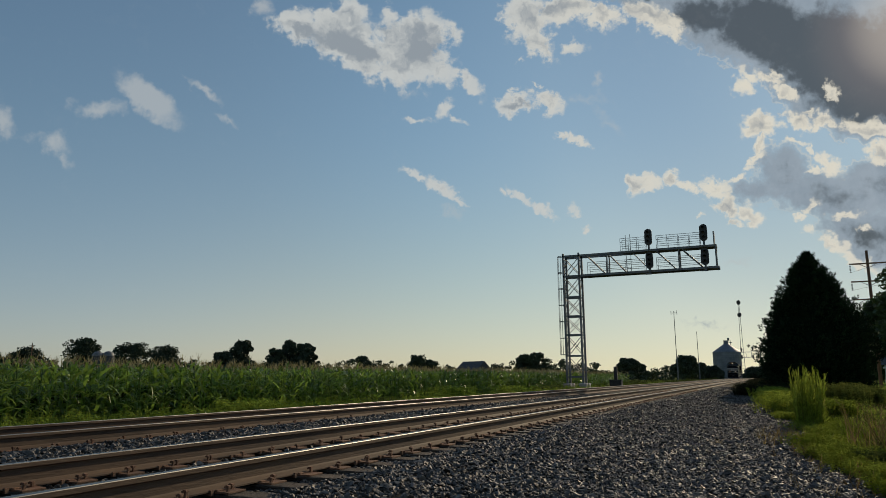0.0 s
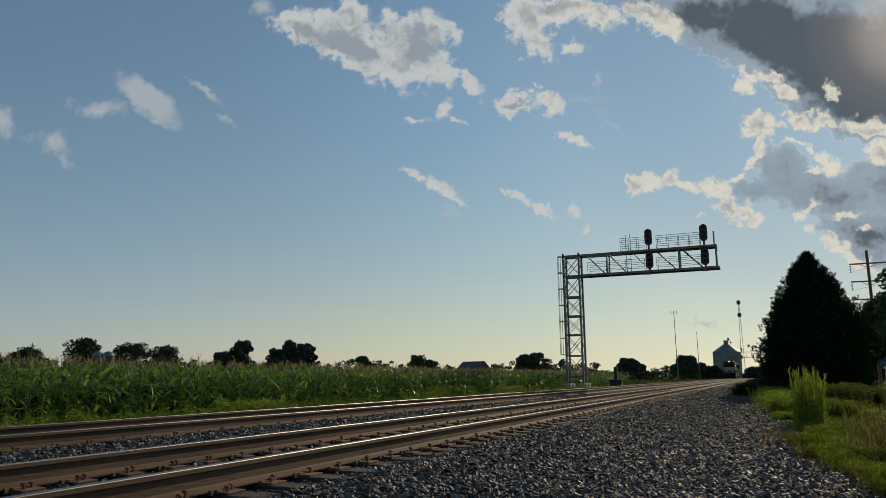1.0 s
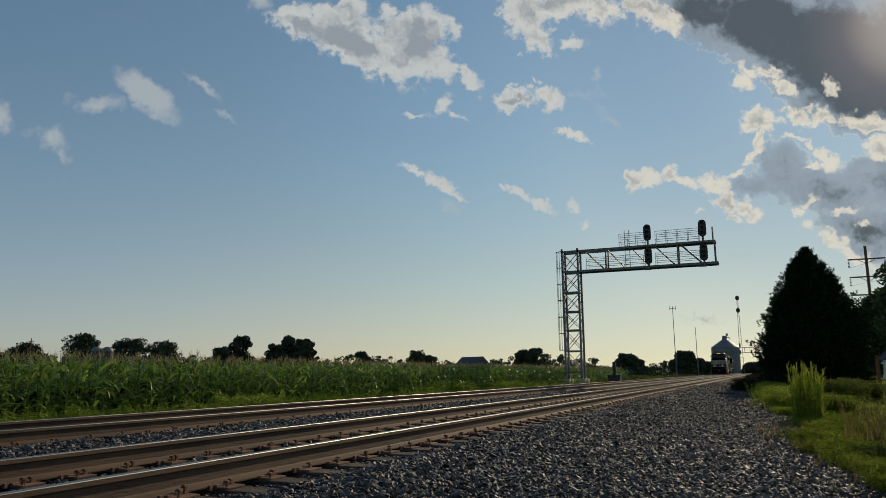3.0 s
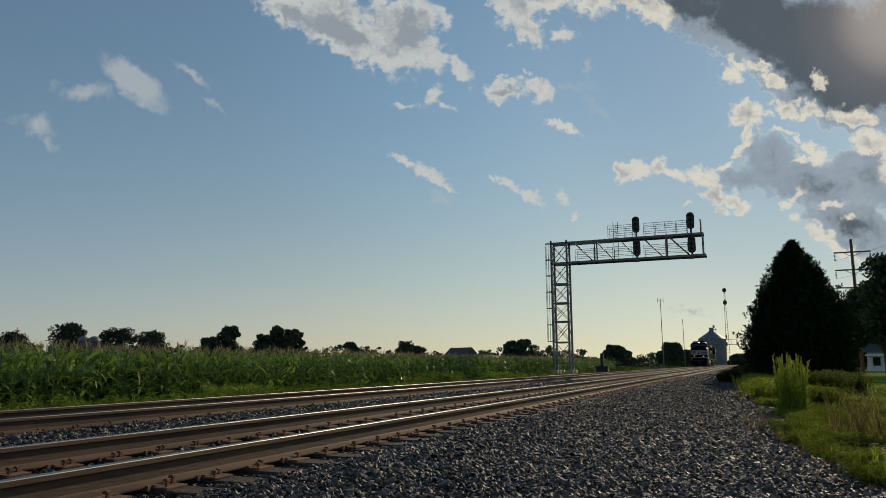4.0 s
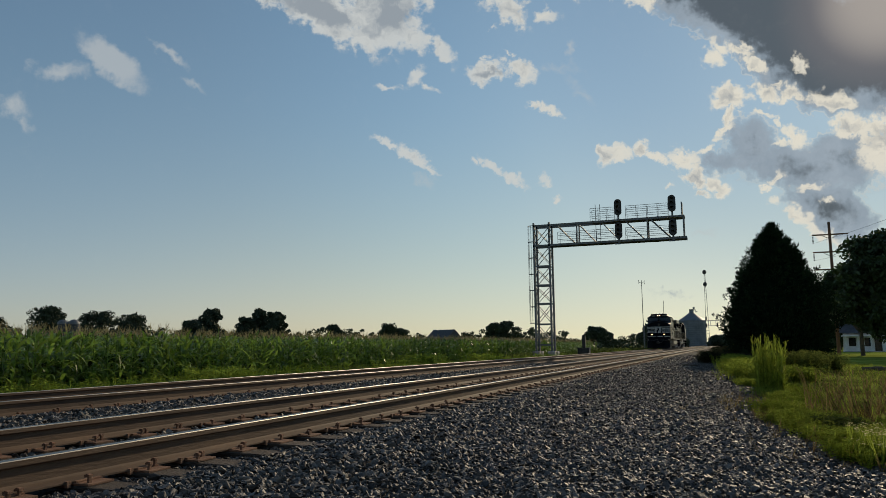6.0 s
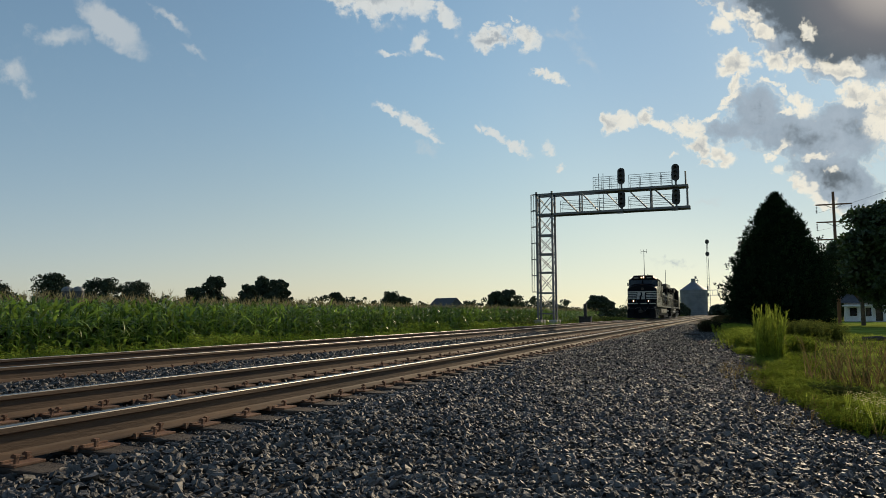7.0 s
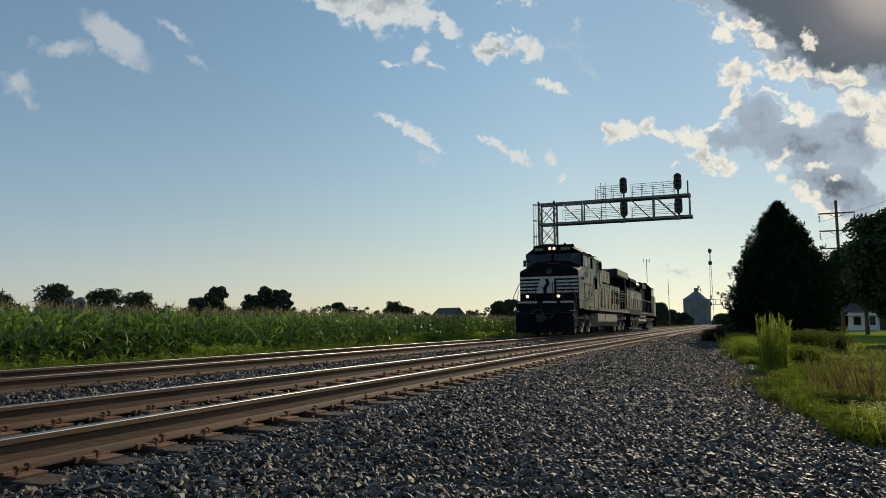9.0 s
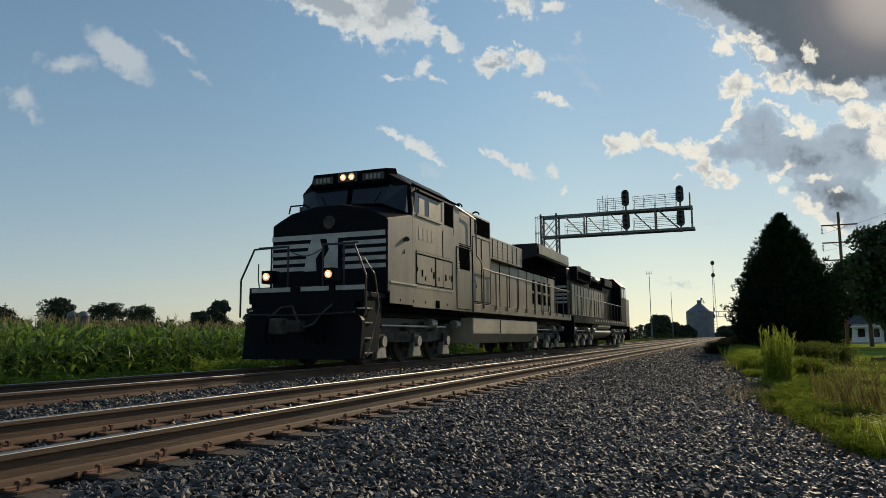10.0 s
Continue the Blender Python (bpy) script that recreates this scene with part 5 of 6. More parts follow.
def weeds():
    rise = lambda x, y: max(land_z(x, y), bed_z(x, y) if -13 < x < 4.5 else -9) - 0.02

    def clumped(n, xf, y0, y1, power, keep, scale=0.7):
        """Points strewn in uneven clumps."""
        out = []
        while len(out) < n:
            y = y0 + (y1 - y0) * rng.random() ** power
            x = xf(y)
            if noise.noise((x * scale, y * scale * 0.7, 5.0)) + 0.35 * rng.normal() > keep:
                out.append((x, y, rise(x, y)))
        return out

    # field side of the tracks
    strip = lambda y: rng.uniform(-13.95, -11.5)
    patch("field_edge_weeds", "bush", clumped(4600, strip, 5, 95, 1.5, 0.1), 0.8, 0.72, ["weed_field"], "bright green weeds in clumps along the corn")
    patch("field_edge_grass", "grass", clumped(3600, strip, 5, 70, 1.4, -0.1, 0.4), 0.85, 0.75, ["weed_field"], "long green grass along the corn", "grass")
    patch("dry_edge_grass", "grass", [(x, y, rise(x, y)) for x, y in zip(rng.uniform(-12.1, -10.9, 1500), 6 + 40 * rng.random(1500) ** 1.3)], 0.7, 0.34, ["dry_weed"],
          "dry straw coloured grass beside the ballast", "grass")
    for yc, xc, r, h in ((15.4, -12.3, 0.9, 1.15), (22.5, -12.6, 1.0, 1.0), (29, -12.4, 1.3, 1.3), (38, -12.5, 1.2, 1.25), (46, -12.6, 1.3, 1.2)):
        pts = [(xc + rng.normal(0, r * 0.4), yc + rng.normal(0, r * 0.6), -1.1) for _ in range(190)]
        patch("shrub", "bush", pts, 1.1, h, ["weed_dull" if yc in (22.5, 46) else "weed_field"], "rounded green shrub beside the tracks", "shrub")
    # rough ground beyond the gantry
    pts = []
    for _ in range(3600):
        y = rng.uniform(58, 210)
        x = -11.6 - rng.random() ** 1.3 * (4 + (y - 58) * 0.28)
        pts.append((x, y, rise(x, y)))
    patch("far_scrub", "bush", pts, 2.4, 0.95, ["weed_dull"], "dull green scrub beside the distant track", "shrub")
    # yard side
    beside = lambda y: verge(y) + abs(rng.normal(0, 0.5)) - 0.35 * rng.random() ** 3
    patch("verge_weeds", "bush", clumped(2600, beside, 7.2, 22, 1.2, 0.12, 1.1), 0.42, 0.2, ["weed"], "low bright green weeds at the ballast edge")
    pts = [(verge(y) + rng.normal(0.35, 0.3), y) for y in rng.uniform(22, 44, 1500)]
    patch("bright_weeds", "bush", [(x, y, rise(x, y)) for x, y in pts], 0.7, 0.55, ["weed"], "sunlit yellow-green weeds at the ballast edge")
    lawn = lambda y: verge(y) + 0.4 + 7 * rng.random() ** 1.5
    patch("verge_grass", "grass", clumped(4200, lawn, 7.5, 60, 1.3, -0.15), 0.5, 0.2, ["weed"], "rough green grass beyond the ballast", "grass")
    patch("lawn_tufts", "bush", clumped(1500, lawn, 9, 40, 1.2, 0.1), 0.6, 0.13, ["weed_dull"], "dull green low plants in the rough grass")
    pts = [(verge(y) + rng.normal(0.5, 0.6), y) for y in rng.uniform(7.5, 17, 420)]
    patch("verge_straw", "grass", [(x, y, rise(x, y)) for x, y in pts], 0.5, 0.24, ["dry_weed"], "dry straw among the green weeds", "grass")
    pts = [(x, y, rise(x, y)) for x, y in zip(rng.uniform(0.55, 1.12, 120), rng.uniform(17.3, 18.8, 120))]
    patch("tall_weeds", "spire", pts, 1.25, 1.08, ["weed"], "stand of tall feathery green weeds", "weeds")
    for xc, yc, r, h, words in ((2.75, 33.6, 0.36, 1.05, "dense olive green shrub with dry stems"), (3.55, 33.0, 0.3, 0.95, "rounded olive green shrub"), (1.75, 24.0, 0.3, 0.6, "low olive green shrub")):
        pts = [(rng.normal(xc, r), rng.normal(yc, 0.8)) for _ in range(130)]
        patch("verge_shrub", "bush", [(x, y, rise(x, y)) for x, y in pts], 1.15, h * 0.8, ["weed" if yc < 30 else "weed_mid"], words, "shrub")
    pts = [(rng.normal(1.55, 0.36), rng.normal(12.1, 0.3)) for _ in range(26)]
    patch("dry_bush", "twig", [(x, y, rise(x, y)) for x, y in pts], 0.9, 0.72, ["weed_mid", "dry_weed"], "dry brown bush with bare twigs", "shrub")
    pts = [(rng.uniform(0.95, 1.6), rng.normal(10.5, 0.22)) for _ in range(120)]
    patch("low_plants", "bush", [(x, y, rise(x, y)) for x, y in pts], 0.5, 0.2, ["weed_dull"], "dark green low leafy plants")
    pts = [(rng.uniform(1.08, 2.0), rng.normal(8.3, 0.28)) for _ in range(90)]
    patch("flowering_weeds", "flower", [(x, y, rise(x, y)) for x, y in pts], 0.6, 0.34, ["weed", "flower"], "weeds with small pale yellow flowers", "wildflowers")
    # scrub whose dark colour stands for the shade by the conifer
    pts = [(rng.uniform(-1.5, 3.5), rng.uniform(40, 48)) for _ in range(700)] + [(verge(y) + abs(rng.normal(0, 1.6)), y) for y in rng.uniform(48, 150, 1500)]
    patch("shaded_scrub", "bush", [(x, y, rise(x, y)) for x, y in pts], 1.3, 0.62, ["scrub", "dry_weed"], "scrub coloured dark for the shade beneath the conifer", "shrub")
    # sticks and a log
    for x, y, ln, yaw, words in ((-1.75, 33.5, 1.3, 35, "dark dead branch lying on the ballast"), (5.9, 35.7, 1.2, 10, "short weathered log on the lawn")):
        b = thing("branch" if ln > 1.25 else "log", words, "branch" if ln > 1.25 else "log", pose(x, y, rise(x, y) + 0.06, 0, 0, yaw))
        r0 = 0.035 if ln > 1.25 else 0.11
        put("wood", Geo().tube((-ln / 2, 0, 0), (0, 0.08, 0.04), r0, 7).tube((0, 0.08, 0.04), (ln / 2, 0, 0.0), r0, 7, r0 * 0.5), "bark", b)
        put("stub", Geo().tube((0, 0.08, 0.04), (0.25, 0.3, 0.12), r0 * 0.6, 6, r0 * 0.3), "bark", b)


# dull scrub colour with the ground's shade mixed in
M["scrub"] = material("shade_dark_scrub", (0.03, 0.03, 0.015), (0.06, 0.06, 0.03), 0.9, 1.0, island=0.4, spec=0.0)
M["weed_dull"] = material("dull_weed", (0.06, 0.09, 0.025), (0.13, 0.155, 0.05), 0.9, 0.95, island=0.4, translucent=0.5, spec=0.0)
M["weed_mid"] = material("olive_weed", (0.1, 0.13, 0.03), (0.23, 0.25, 0.06), 0.9, 0.95, island=0.4, translucent=0.55, spec=0.0)


def leaf_cloud(centres, radii, per, size, flat=1.0):
    """Small leaf quads strewn through clumps."""
    n = len(centres) * per
    c = np.repeat(np.array(centres), per, 0)
    r = np.repeat(np.array(radii), per)[:, None]
    d = rng.normal(0, 1, (n, 3))
    d /= np.linalg.norm(d, axis=1)[:, None]
    p = c + d * r * (0.55 + 0.5 * rng.random((n, 1))) * np.array([1, 1, flat])
    a = rng.normal(0, 1, (n, 3))
    a /= np.linalg.norm(a, axis=1)[:, None]
    b = np.cross(a, rng.normal(0, 1, (n, 3)))
    b /= np.linalg.norm(b, axis=1)[:, None]
    s = (size * rng.uniform(0.6, 1.3, n))[:, None]
    V = np.stack([p - a * s, p + b * s * 0.5, p + a * s, p - b * s * 0.5], 1).reshape(-1, 3)
    return V, np.arange(n * 4).reshape(-1, 4)


def tree(at, height, width, clumps, per, leaf, mat, label, trunk=0.3, bare=0.25, seed=1, name="tree", twin=False):
    r = random.Random(seed)
    t = thing(name, label, "tree", at, "far trees" if mat == "far_leaf" else "")
    g = Geo()
    g.tube((0, 0, -0.3), (r.uniform(-0.2, 0.2), 0, height * 0.5), trunk, 8, trunk * 0.6)
    centres, radii = [], []
    for i in range(clumps):
        a, k = r.uniform(0, 6.28), r.random() ** 0.6
        zz = r.uniform(bare, 0.93)
        wide = math.sin(math.pi * min(1, max(0.08, (zz - bare) / (1 - bare) * 0.85 + 0.12))) ** 0.7
        rad = width * 0.5 * wide * k * 0.85
        c = (rad * math.cos(a), rad * math.sin(a), height * zz)
        centres.append(c)
        radii.append(width * r.uniform(0.09, 0.17))
        if i % 3 == 0:
            g.tube((0, 0, height * max(0.15, zz * 0.55)), c, trunk * 0.35, 5, 0.03)
    put("trunk", g, "bark", t)
    V, Fq = leaf_cloud(centres, radii, per, leaf, 0.8)
    crown = new("crown", soup("crown", V, Fq, [mat]))
    crown.parent = t
    return t


def conifer():
    t = thing("conifer", "broad dense dark green conifer beside the tracks", "tree", pose(2.85, 48.0, -0.85))
    put("trunk", Geo().tube((0, 0, -0.2), (0, 0, 7.0), 0.28, 8, 0.06), "bark", t)
    prof = [(0, 2.7), (0.1, 3.1), (0.22, 3.35), (0.4, 3.4), (0.6, 2.65), (0.79, 1.6), (0.87, 1.05), (0.95, 0.45), (1.0, 0.1)]
    H = 8.75
    # flat sprays of needles at the branch ends, of uneven reach
    m, per = 2600, 30
    k = rng.random(m) ** 1.2
    rad = np.interp(k, [p[0] for p in prof], [p[1] for p in prof])
    a = rng.uniform(0, 2 * np.pi, m)
    lump = np.array([noise.noise((math.cos(q) * 1.8, math.sin(q) * 1.8, z * 8)) for q, z in zip(a, k)])
    reach = rad * (0.94 + 0.3 * lump) * (1 - 0.3 * rng.random(m) ** 2) + np.where(rng.random(m) < 0.16, rng.uniform(0.05, 0.32, m), 0)
    tip = np.stack([reach * np.cos(a), reach * np.sin(a), 0.3 + k * H * 0.97], 1)
    grow = np.stack([np.cos(a) * 0.85, np.sin(a) * 0.85, np.full(m, 0.25) + 0.9 * k], 1)
    grow /= np.linalg.norm(grow, axis=1)[:, None]
    n = m * per
    along = np.repeat(grow, per, 0)
    back = rng.random((n, 1)) * 0.6
    p = np.repeat(tip, per, 0) - along * back + rng.normal(0, 1, (n, 3)) * (0.03 + 0.2 * back)
    out = along + rng.normal(0, 0.55, (n, 3))
    out /= np.linalg.norm(out, axis=1)[:, None]
    side = np.cross(out, rng.normal(0, 1, (n, 3)))
    side /= np.linalg.norm(side, axis=1)[:, None]
    L = rng.uniform(0.07, 0.16, n)[:, None]
    w = rng.uniform(0.02, 0.045, n)[:, None]
    V = np.stack([p - side * w, p + side * w, p + out * L + side * w * 0.2, p + out * L - side * w * 0.2], 1).reshape(-1, 3)
    crown = new("crown", soup("crown", V, np.arange(n * 4).reshape(-1, 4), ["conifer"]))
    crown.parent = t
    # added solid shell, coloured dark to stand for shade behind the sprays
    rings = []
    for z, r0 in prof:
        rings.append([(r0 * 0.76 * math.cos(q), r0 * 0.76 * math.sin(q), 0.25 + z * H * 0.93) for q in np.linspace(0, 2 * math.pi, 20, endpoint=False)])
    put("shade_shell", Geo().loft(rings), "conifer_shade", t)
    return t


def at_angle(az, dist, z=-1.15):
    a = radians(az * 0.991 + 0.05)
    return pose(math.sin(a) * dist, math.cos(a) * dist, z)


def polar(az, dist):
    a = radians(az * 0.991 + 0.05)
    return math.sin(a) * dist, math.cos(a) * dist


def distance():
    spec = [(-50.6, 260, 14.5, 13), (-47.4, 285, 14.6, 14), (-45.2, 300, 14.0, 14), (-40.9, 240, 10.0, 8), (-39.6, 245, 14.0, 8), (-37.0, 240, 11.0, 7),
            (-36.1, 245, 14.2, 7), (-34.9, 240, 13, 8), (-30.3, 330, 11.5, 8), (-26.0, 420, 14.5, 12), (-25.0, 430, 12, 12), (-17.6, 330, 11.5, 10), (-16.6, 330, 12.0, 12),
            (-9.75, 260, 7.6, 8), (-8.9, 270, 6.0, 6), (-5.5, 220, 7.0, 8), (-4.6, 235, 5.0, 7), (-3.6, 240, 4.0, 7), (-0.6, 300, 4.0, 10), (-54.0, 280, 12, 13), (-56, 300, 11, 12)]
    for i, (az, d, h, w) in enumerate(spec):
        tree(at_angle(az, d), h + 0.6, w * 1.1, 70, 130, 0.42, "far_leaf", "far dark broadleaf tree at the field's end", 0.35, 0.22, i + 3)
    # low woods on the horizon
    pts, rad = [], []
    r = random.Random(5)
    for i in range(900):
        az = r.uniform(-60, -12)
        d = r.uniform(520, 700)
        x, y = polar(az, d)
        hump = (15.5 if az < -28 else 11.0) + 5.0 * noise.noise((az * 0.45, 0.0, 1.0)) + 3.5 * noise.noise((az * 2.1, 0.0, 4.0))
        pts.append((x, y, -1 + r.uniform(0.2, 1.0) * max(2.5, hump)))
        rad.append(r.uniform(1.5, 3.2))
    V, Fq = leaf_cloud(pts, rad, 40, 1.0, 0.7)
    tagged(new("horizon_woods", soup("horizon_woods", V, Fq, ["far_leaf"])), "low dark line of distant woods", "woods", kind="stuff")
    pts, rad = [], []
    for i in range(420):
        az = r.uniform(-13, 14)
        d = r.uniform(250, 420)
        x, y = polar(az, d)
        if -16 < x < 4:
            continue
        pts.append((x, y, -1 + r.uniform(0.1, 1.0) * (3.6 + 1.6 * noise.noise((az * 0.8, 2, 1)))))
        rad.append(r.uniform(1.0, 2.2))
    V, Fq = leaf_cloud(pts, rad, 60, 0.6, 0.8)
    tagged(new("trackside_woods", soup("trackside_woods", V, Fq, ["far_leaf"])), "hazy dark trees along the distant track", "woods", kind="stuff")
    # grain bin
    x, y = polar(-2.5, 330)
    b = thing("grain_bin", "large grey corrugated steel grain bin with a conical roof", "grain bin", pose(x, y, -1))
    ring = lambda r, z: [(r * math.cos(q), r * math.sin(q), z) for q in np.linspace(0, 2 * math.pi, 32, endpoint=False)]
    R = 5.6
    put("bin_wall", Geo().loft([ring(R + 0.04 * (i % 2), i * 0.45) for i in range(27)]), "bin", b)
    put("bin_roof", Geo().loft([ring(R + 0.15, 11.7), ring(1.0, 15.1), ring(0.9, 15.8)]), "bin", b)
    put("fill_cap", Geo().box(-0.9, 0.9, -0.9, 0.9, 15.6, 16.6).box(0.6, 1.4, -0.3, 0.3, 16.5, 17.6), "bin", b)
    put("catwalk", Geo().tube((0, 0, 16.2), (2.4, 0, 15.6), 0.12, 6).tube((1.8, 0, 14.6), (1.8, 0, 16.6), 0.08, 6), "bin", b)
    # paired silos on the farm
    for az, r0 in ((-49.65, 1.55), (-48.95, 1.65)):
        x, y = polar(az, 236)
        s = thing("silo", "round farm silo with a domed grey roof", "silo", pose(x, y, -1.1), "farm silos")
        put("silo_wall", Geo().loft([ring(r0, 0), ring(r0, 8.9)]), "roof", s)
        put("silo_dome", Geo().loft([ring(r0 * math.cos(q), 8.9 + r0 * 0.85 * math.sin(q)) for q in np.linspace(0, 1.45, 7)]), "galvanised", s)
    # barn roof over the corn
    x, y = polar(-21.6, 330)
    br = thing("barn", "dark barn with a broad gabled roof behind the corn", "barn", pose(x, y, -1.1, 0, 0, -25))
    put("barn_wall", Geo().box(-6.5, 6.5, -5, 5, 0, 5.0), "roof", br)
    put("barn_roof", Geo().prism([(-5.6, 4.8), (5.6, 4.8), (0, 9.2)], "x", -7, 7), "roof", br)
    # lattice tower with two dark drums
    x, y = polar(-1.42, 250)
    tw = thing("signal_tower", "slender lattice mast with two round dark signal heads", "signal mast", pose(x, y, -1))
    for k in (-1, 1):
        put("tower_leg", Geo().tube((k * 0.55, 0, 0), (k * 0.12, 0, 25), 0.07, 5), "galvanised", tw)
    for i in range(24):
        z, w = 1 + i, 0.55 - 0.43 * (1 + i) / 25
        put("tower_rung", Geo().tube((-w, 0, z), (w, 0, z), 0.04, 4), "galvanised", tw)
    for z in (21.0, 25.0):
        put("signal_disc", Geo().loft([[(0.62 * math.cos(q), yy, z + 0.75 * math.sin(q)) for q in np.linspace(0, 2 * math.pi, 18, endpoint=False)] for yy in (-0.1, 0.1)]), "black_metal", tw)
    # far cantilever with signals
    x, y = polar(-0.75, 300)
    fg = thing("far_signal_gantry", "distant steel cantilever with small dark signals", "signal gantry", pose(x, y, -1))
    for z in (8.6, 10.6):
        put("arm_chord", Geo().box(-4.2, 3, -0.1, 0.1, z, z + 0.18), "galvanised", fg)
    for i in range(4):
        put("arm_post", Geo().box(-4.2 + i * 1.9, -4.05 + i * 1.9, -0.1, 0.1, 8.6, 10.6), "galvanised", fg)
    for px, pz in ((-3.8, 11.6), (-3.8, 8.9), (0.2, 11.8), (0.2, 9.0)):
        put("signal_head", Geo().box(px - 0.3, px + 0.3, -0.2, 0.0, pz - 0.7, pz + 0.7), "black_metal", fg, bevel=0.2)
    put("mast", Geo().box(2.6, 3.0, -0.2, 0.2, 0, 10.8), "galvanised", fg)
    # aerials
    for az, d, top, lbl in ((-6.05, 190, 17.7, "thin steel pole with a small cross-bar aerial"), (-4.5, 230, 14.7, "thin bare steel pole")):
        x, y = polar(az, d)
        a = thing("aerial_mast", lbl, "aerial", pose(x, y, -0.8))
        put("pole", Geo().tube((0, 0, 0), (0, 0, top), 0.11, 6, 0.07), "galvanised", a)
        put("lower_pole", Geo().tube((0.12, 0, 0), (0.12, 0, top * 0.36), 0.14, 6), "galvanised", a)
        if top > 16:
            put("cross_bar", Geo().tube((-0.75, 0, top - 0.5), (0.75, 0, top - 0.5), 0.05, 5).tube((-0.7, 0, top - 1.0), (-0.7, 0, top + 0.1), 0.05, 5).tube((0.7, 0, top - 1.0), (0.7, 0, top + 0.1), 0.05, 5), "galvanised", a)
    # small utility pole beyond the corn
    x, y = polar(-53.8, 230)
    u = thing("far_utility_pole", "small distant wooden utility pole", "utility pole", pose(x, y, -1.1))
    put("pole", Geo().tube((0, 0, 0), (0, 0, 12.2), 0.16, 6, 0.1), "pole_wood", u)
    put("cross_arm", Geo().box(-1.1, 1.1, -0.08, 0.08, 11.3, 11.45), "pole_wood", u)
    # power pole
    x, y = polar(7.15, 88)
    p = thing("power_pole", "brown wooden power pole with three cross-arms", "utility pole", pose(x, y, -0.7))
    put("pole", Geo().tube((0, 0, 0), (0, 0, 14.4), 0.2, 10, 0.14), "pole_wood", p)
    for z in (13.0, 11.1, 9.2):
        put("cross_arm", Geo().box(-1.75, 1.75, -0.22, -0.1, z - 0.07, z + 0.07), "pole_wood", p)
        for sx in (-1, 1):
            put("brace", Geo().tube((sx * 0.9, -0.16, z), (0, -0.16, z - 0.5), 0.03, 5), "galvanised", p)
            for i in range(5):
                put("insulator", Geo().tube((sx * 1.68, -0.16, z - 0.2 - i * 0.15), (sx * 1.68, -0.16, z - 0.28 - i * 0.15), 0.08, 8), "black_metal", p)
    for z in (12.1, 10.2, 8.3):
        for sx in (-1, 1):
            pts = []
            for i in range(13):
                k = i / 12
                pts.append((x + sx * 1.68 + 14 * k, y - 0.16 - 90 * k, -0.7 + z - 2.6 * 4 * k * (1 - k) * 0.5))
            w = thing("power_line", "thin sagging power line", "cable", None, "power lines")
            put("wire", Geo().path(pts, 0.012, 4), "black_metal", w)
    # house under the trees
    x, y = polar(10.1, 122)
    hs = thing("house", "white house with a porch beneath dark trees", "house", pose(x, y, -0.85, 0, 0, -6))
    put("wall", Geo().box(-5.5, 5.5, 0, 7, 0, 2.9), "white_paint", hs)
    put("roof", Geo().prism([(-0.8, 2.9), (7.8, 2.9), (3.5, 4.4)], "x", -6, 6), "roof", hs)
    put("porch_floor", Geo().box(-5.5, -0.5, -1.8, 0, 0, 0.3), "concrete", hs)
    put("porch_roof", Geo().box(-5.8, -0.3, -2.1, 0, 2.4, 2.6), "white_paint", hs)
    for i in range(4):
        put("porch_post", Geo().box(-5.4 + i * 1.6, -5.25 + i * 1.6, -1.75, -1.6, 0.3, 2.4), "white_paint", hs)
    for xx in (-4.4, -2.4, 1.5, 3.6):
        wn = put("window", Geo().box(xx - 0.45, xx + 0.45, -0.05, 0.03, 1.0, 2.2), "glass", hs)
    put("door", Geo().box(-1.6, -0.7, -0.05, 0.03, 0.3, 2.3), "glass", hs)


def right_trees():
    x, y = polar(10.6, 72)
    tree(pose(x, y, -0.7), 11.0, 9.0, 170, 240, 0.24, "leaf", "dark broadleaf tree over the house yard", 0.35, 0.2, 41)
    x, y = polar(7.7, 128)
    tree(pose(x, y, -0.7), 12.0, 10.0, 60, 220, 0.24, "leaf", "dark broadleaf tree behind the conifer", 0.3, 0.1, 42)
    x, y = polar(8.6, 84)
    tree(pose(x, y, -0.7), 9.0, 7.6, 110, 240, 0.24, "leaf", "low spreading dark tree before the house", 0.22, 0.42, 44)
    x, y = polar(14.5, 85)
    tree(pose(x, y, -0.7), 12.0, 9.0, 60, 220, 0.26, "leaf", "dark broadleaf tree beside the yard", 0.35, 0.12, 43)


def signal_case():
    x, y = polar(-10.6, 58)
    c = thing("signal_case", "small dark trackside equipment case", "equipment case", pose(x, y, -0.6))
    put("case_body", Geo().box(-0.45, 0.45, -0.3, 0.3, 0.3, 0.95), "black_metal", c, bevel=0.03)
    put("case_post", Geo().box(-0.12, 0.12, -0.12, 0.12, 0, 2.0), "black_metal", c)
    put("case_lid", Geo().box(-0.5, 0.5, -0.35, 0.35, 0.95, 1.02), "black_metal", c)


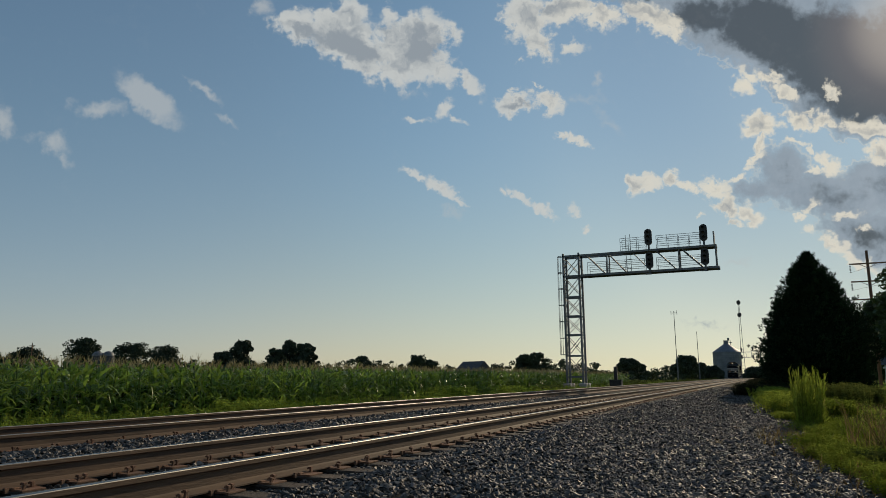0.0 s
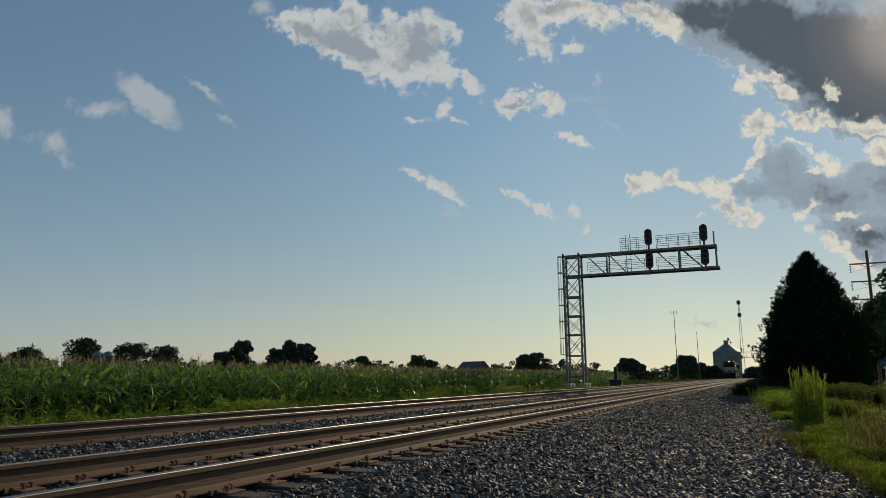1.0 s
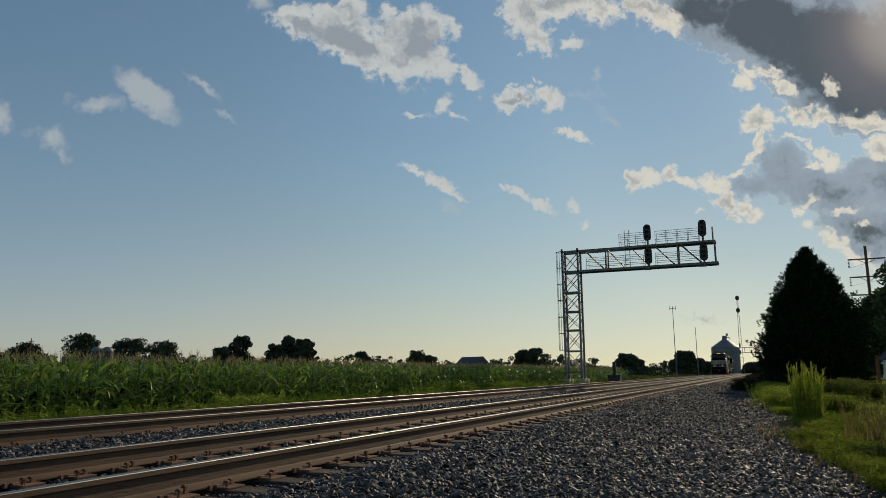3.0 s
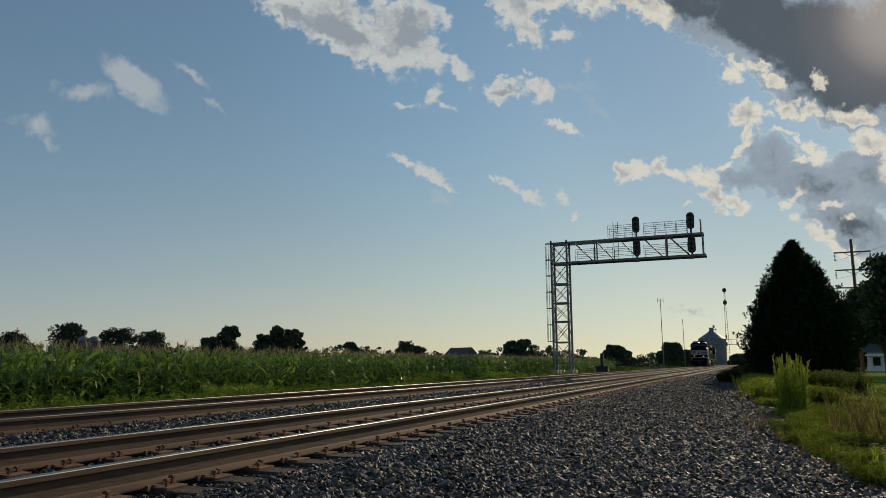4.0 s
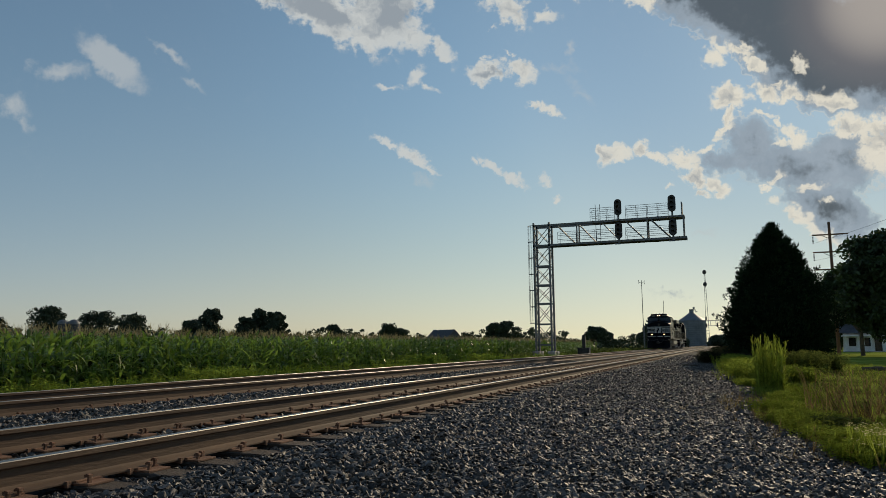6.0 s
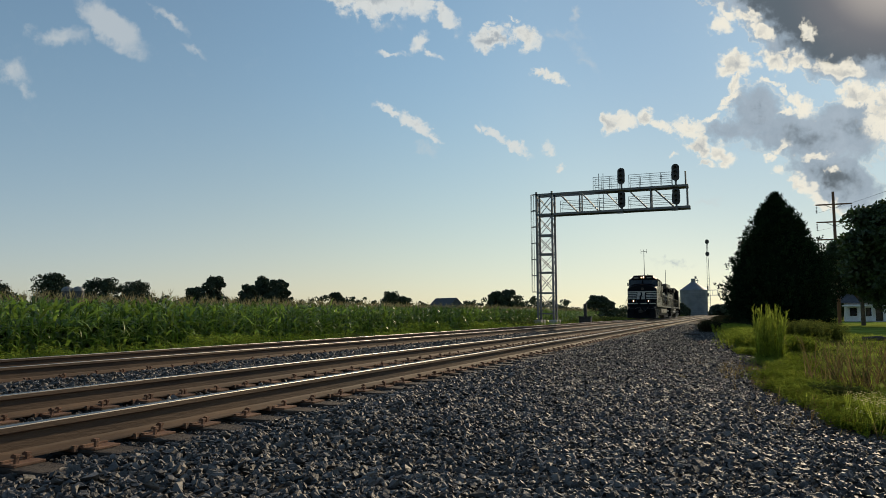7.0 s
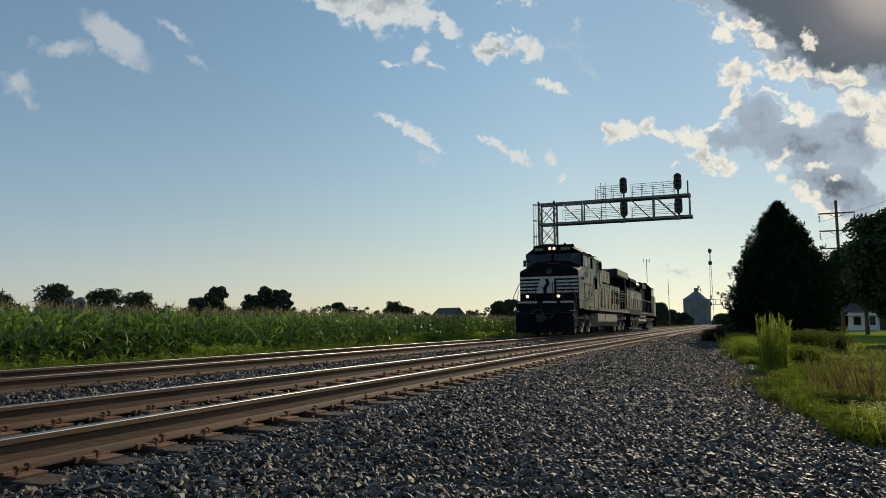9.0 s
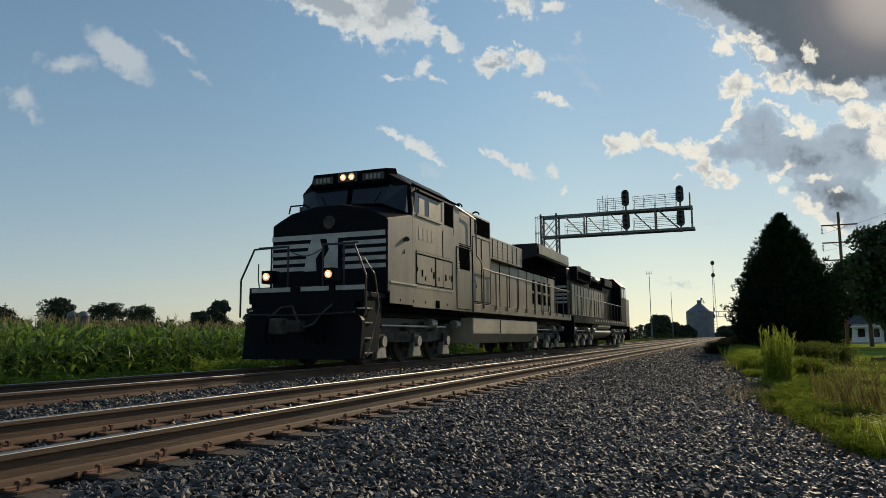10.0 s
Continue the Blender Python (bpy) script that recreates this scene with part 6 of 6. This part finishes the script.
# ---- ballast stones ----
def rock_templates(count):
    out = []
    r = random.Random(11)
    for _ in range(count):
        bm = bmesh.new()
        pts = []
        for i in range(8):
            d = Vector((r.gauss(0, 1), r.gauss(0, 1), r.gauss(0, 1))).normalized()
            pts.append(bm.verts.new((d.x * r.uniform(0.75, 1.15), d.y * r.uniform(0.6, 0.95), d.z * r.uniform(0.45, 0.75))))
        hull = bmesh.ops.convex_hull(bm, input=bm.verts)
        bmesh.ops.delete(bm, geom=[v for v in bm.verts if not v.link_faces], context="VERTS")
        bmesh.ops.triangulate(bm, faces=bm.faces)
        bm.verts.index_update()
        out.append((np.array([v.co[:] for v in bm.verts]), np.array([[v.index for v in f.verts] for f in bm.faces]), np.zeros(len(bm.faces), int)))
        bm.free()
    return out


ROCKS = rock_templates(10)


def stones():
    P, S = [], []

    def strew(x0, x1, y0, y1, n, size, spread=1.0):
        ys = y0 + (y1 - y0) * rng.random(n) ** spread
        xs = rng.uniform(x0, x1, n)
        for x, y in zip(xs, ys):
            if min(abs(x - r) for r in RAILS) < 0.09:
                continue
            on_tie = abs(x - NEAR) < 1.3 and abs(((y + 12) / 0.497 + 0.5) % 1 - 0.5) < 0.24 or abs(x - FAR) < 1.3 and abs(((y + 12) / 0.497 + 0.5) % 1 - 0.5) < 0.24
            if on_tie and x < -3.36 and rng.random() < 0.96:
                continue
            if x > verge(y) + 0.15:
                continue
            s = size * rng.uniform(0.55, 1.3) * (1.5 if rng.random() < 0.04 else 1.0)
            P.append((x, y, bed_z(x, y) + s * rng.uniform(-0.15, 0.45)))
            S.append(s)
    strew(-3.7, 1.3, 2.2, 8.5, 36000, 0.031, 1.1)
    strew(1.3, 4.2, 4.0, 8.5, 7000, 0.031, 1.1)
    strew(-3.7, 1.0, 8.5, 20, 36000, 0.032, 1.2)
    strew(-3.6, 0.6, 20, 60, 22000, 0.043, 1.3)
    strew(-3.7, 1.2, -5, 2.2, 7000, 0.045)
    strew(-5.3, -3.7, 1.5, 14, 5000, 0.032, 1.2)
    strew(-8.0, -5.3, 2.5, 30, 20000, 0.038, 1.5)
    strew(-9.6, -8.2, 4, 25, 3000, 0.035, 1.3)
    strew(-11.5, -9.6, 5, 40, 3500, 0.04, 1.3)
    P, S = np.array(P), np.array(S)
    n = len(P)
    order = np.argsort(np.hypot(P[:, 0] + 1.8, P[:, 1] - 4.6))
    near, rest = order[:300], order[300:]
    # every rock tumbled its own way
    tumbled = []
    for v, f, s in ROCKS:
        for k in range(5):
            q = Euler(rng.uniform(-0.7, 0.7, 3) + np.array([0, 0, rng.uniform(0, 6)])).to_matrix()
            tumbled.append((v @ np.array(q).T, f, s))
    by = scatter_mixed(tumbled, P[rest], S[rest])
    tagged(new("ballast_stones", soup("ballast_stones", by[0], by[1], ["stone"])), "loose angular grey ballast stones", "ballast", kind="stuff")
    meshes = []
    for v, f, s in ROCKS:
        meshes.append(soup("stone", v, f, ["stone_single"]))
    for i in near:
        piece("stone", meshes[int(rng.integers(0, len(meshes)))], ballast,
              pose(*P[i], *(rng.uniform(-40, 40, 2)), rng.uniform(0, 360)) @ Matrix.Scale(float(S[i]), 4))


def scatter_mixed(templates, P, S):
    n = len(P)
    return scatter(templates, P, rng.uniform(0, 6.28, n), S)


M["stone_single"] = material("ballast_stone_single", (0.036, 0.032, 0.029), (0.13, 0.117, 0.105), 2, 0.58, spec=0.4, bump=0.35, bump_scale=3, object_random=0.75)

signal_gantry()
signal_case()
leader, leader_wheels = lead_locomotive()
trailer, trailer_wheels = trailing_locomotive()
conifer()
right_trees()
distance()
corn_field()
weeds()
lay_track(NEAR, -12, 200, 45)
lay_track(FAR, -12, 120, 30)
stones()


def train_y(t):
    k = 10.0 - t
    return 13.376 + 22.385 * k + 0.0297 * k * k


def motions():
    times = [i * 0.25 for i in range(41)]
    walk(leader, [(t, pose(FAR, train_y(t), 0)) for t in times])
    walk(trailer, [(t, pose(FAR, train_y(t) + 22.0, 0)) for t in times])
    for w in leader_wheels + trailer_wheels:
        at = w.matrix_basis.translation.copy()
        walk(w, [(i / 30, pose(at.x, at.y, at.z, math.degrees((train_y(0) - train_y(i / 30)) / 0.53), 0, 0)) for i in range(301)])


motions()
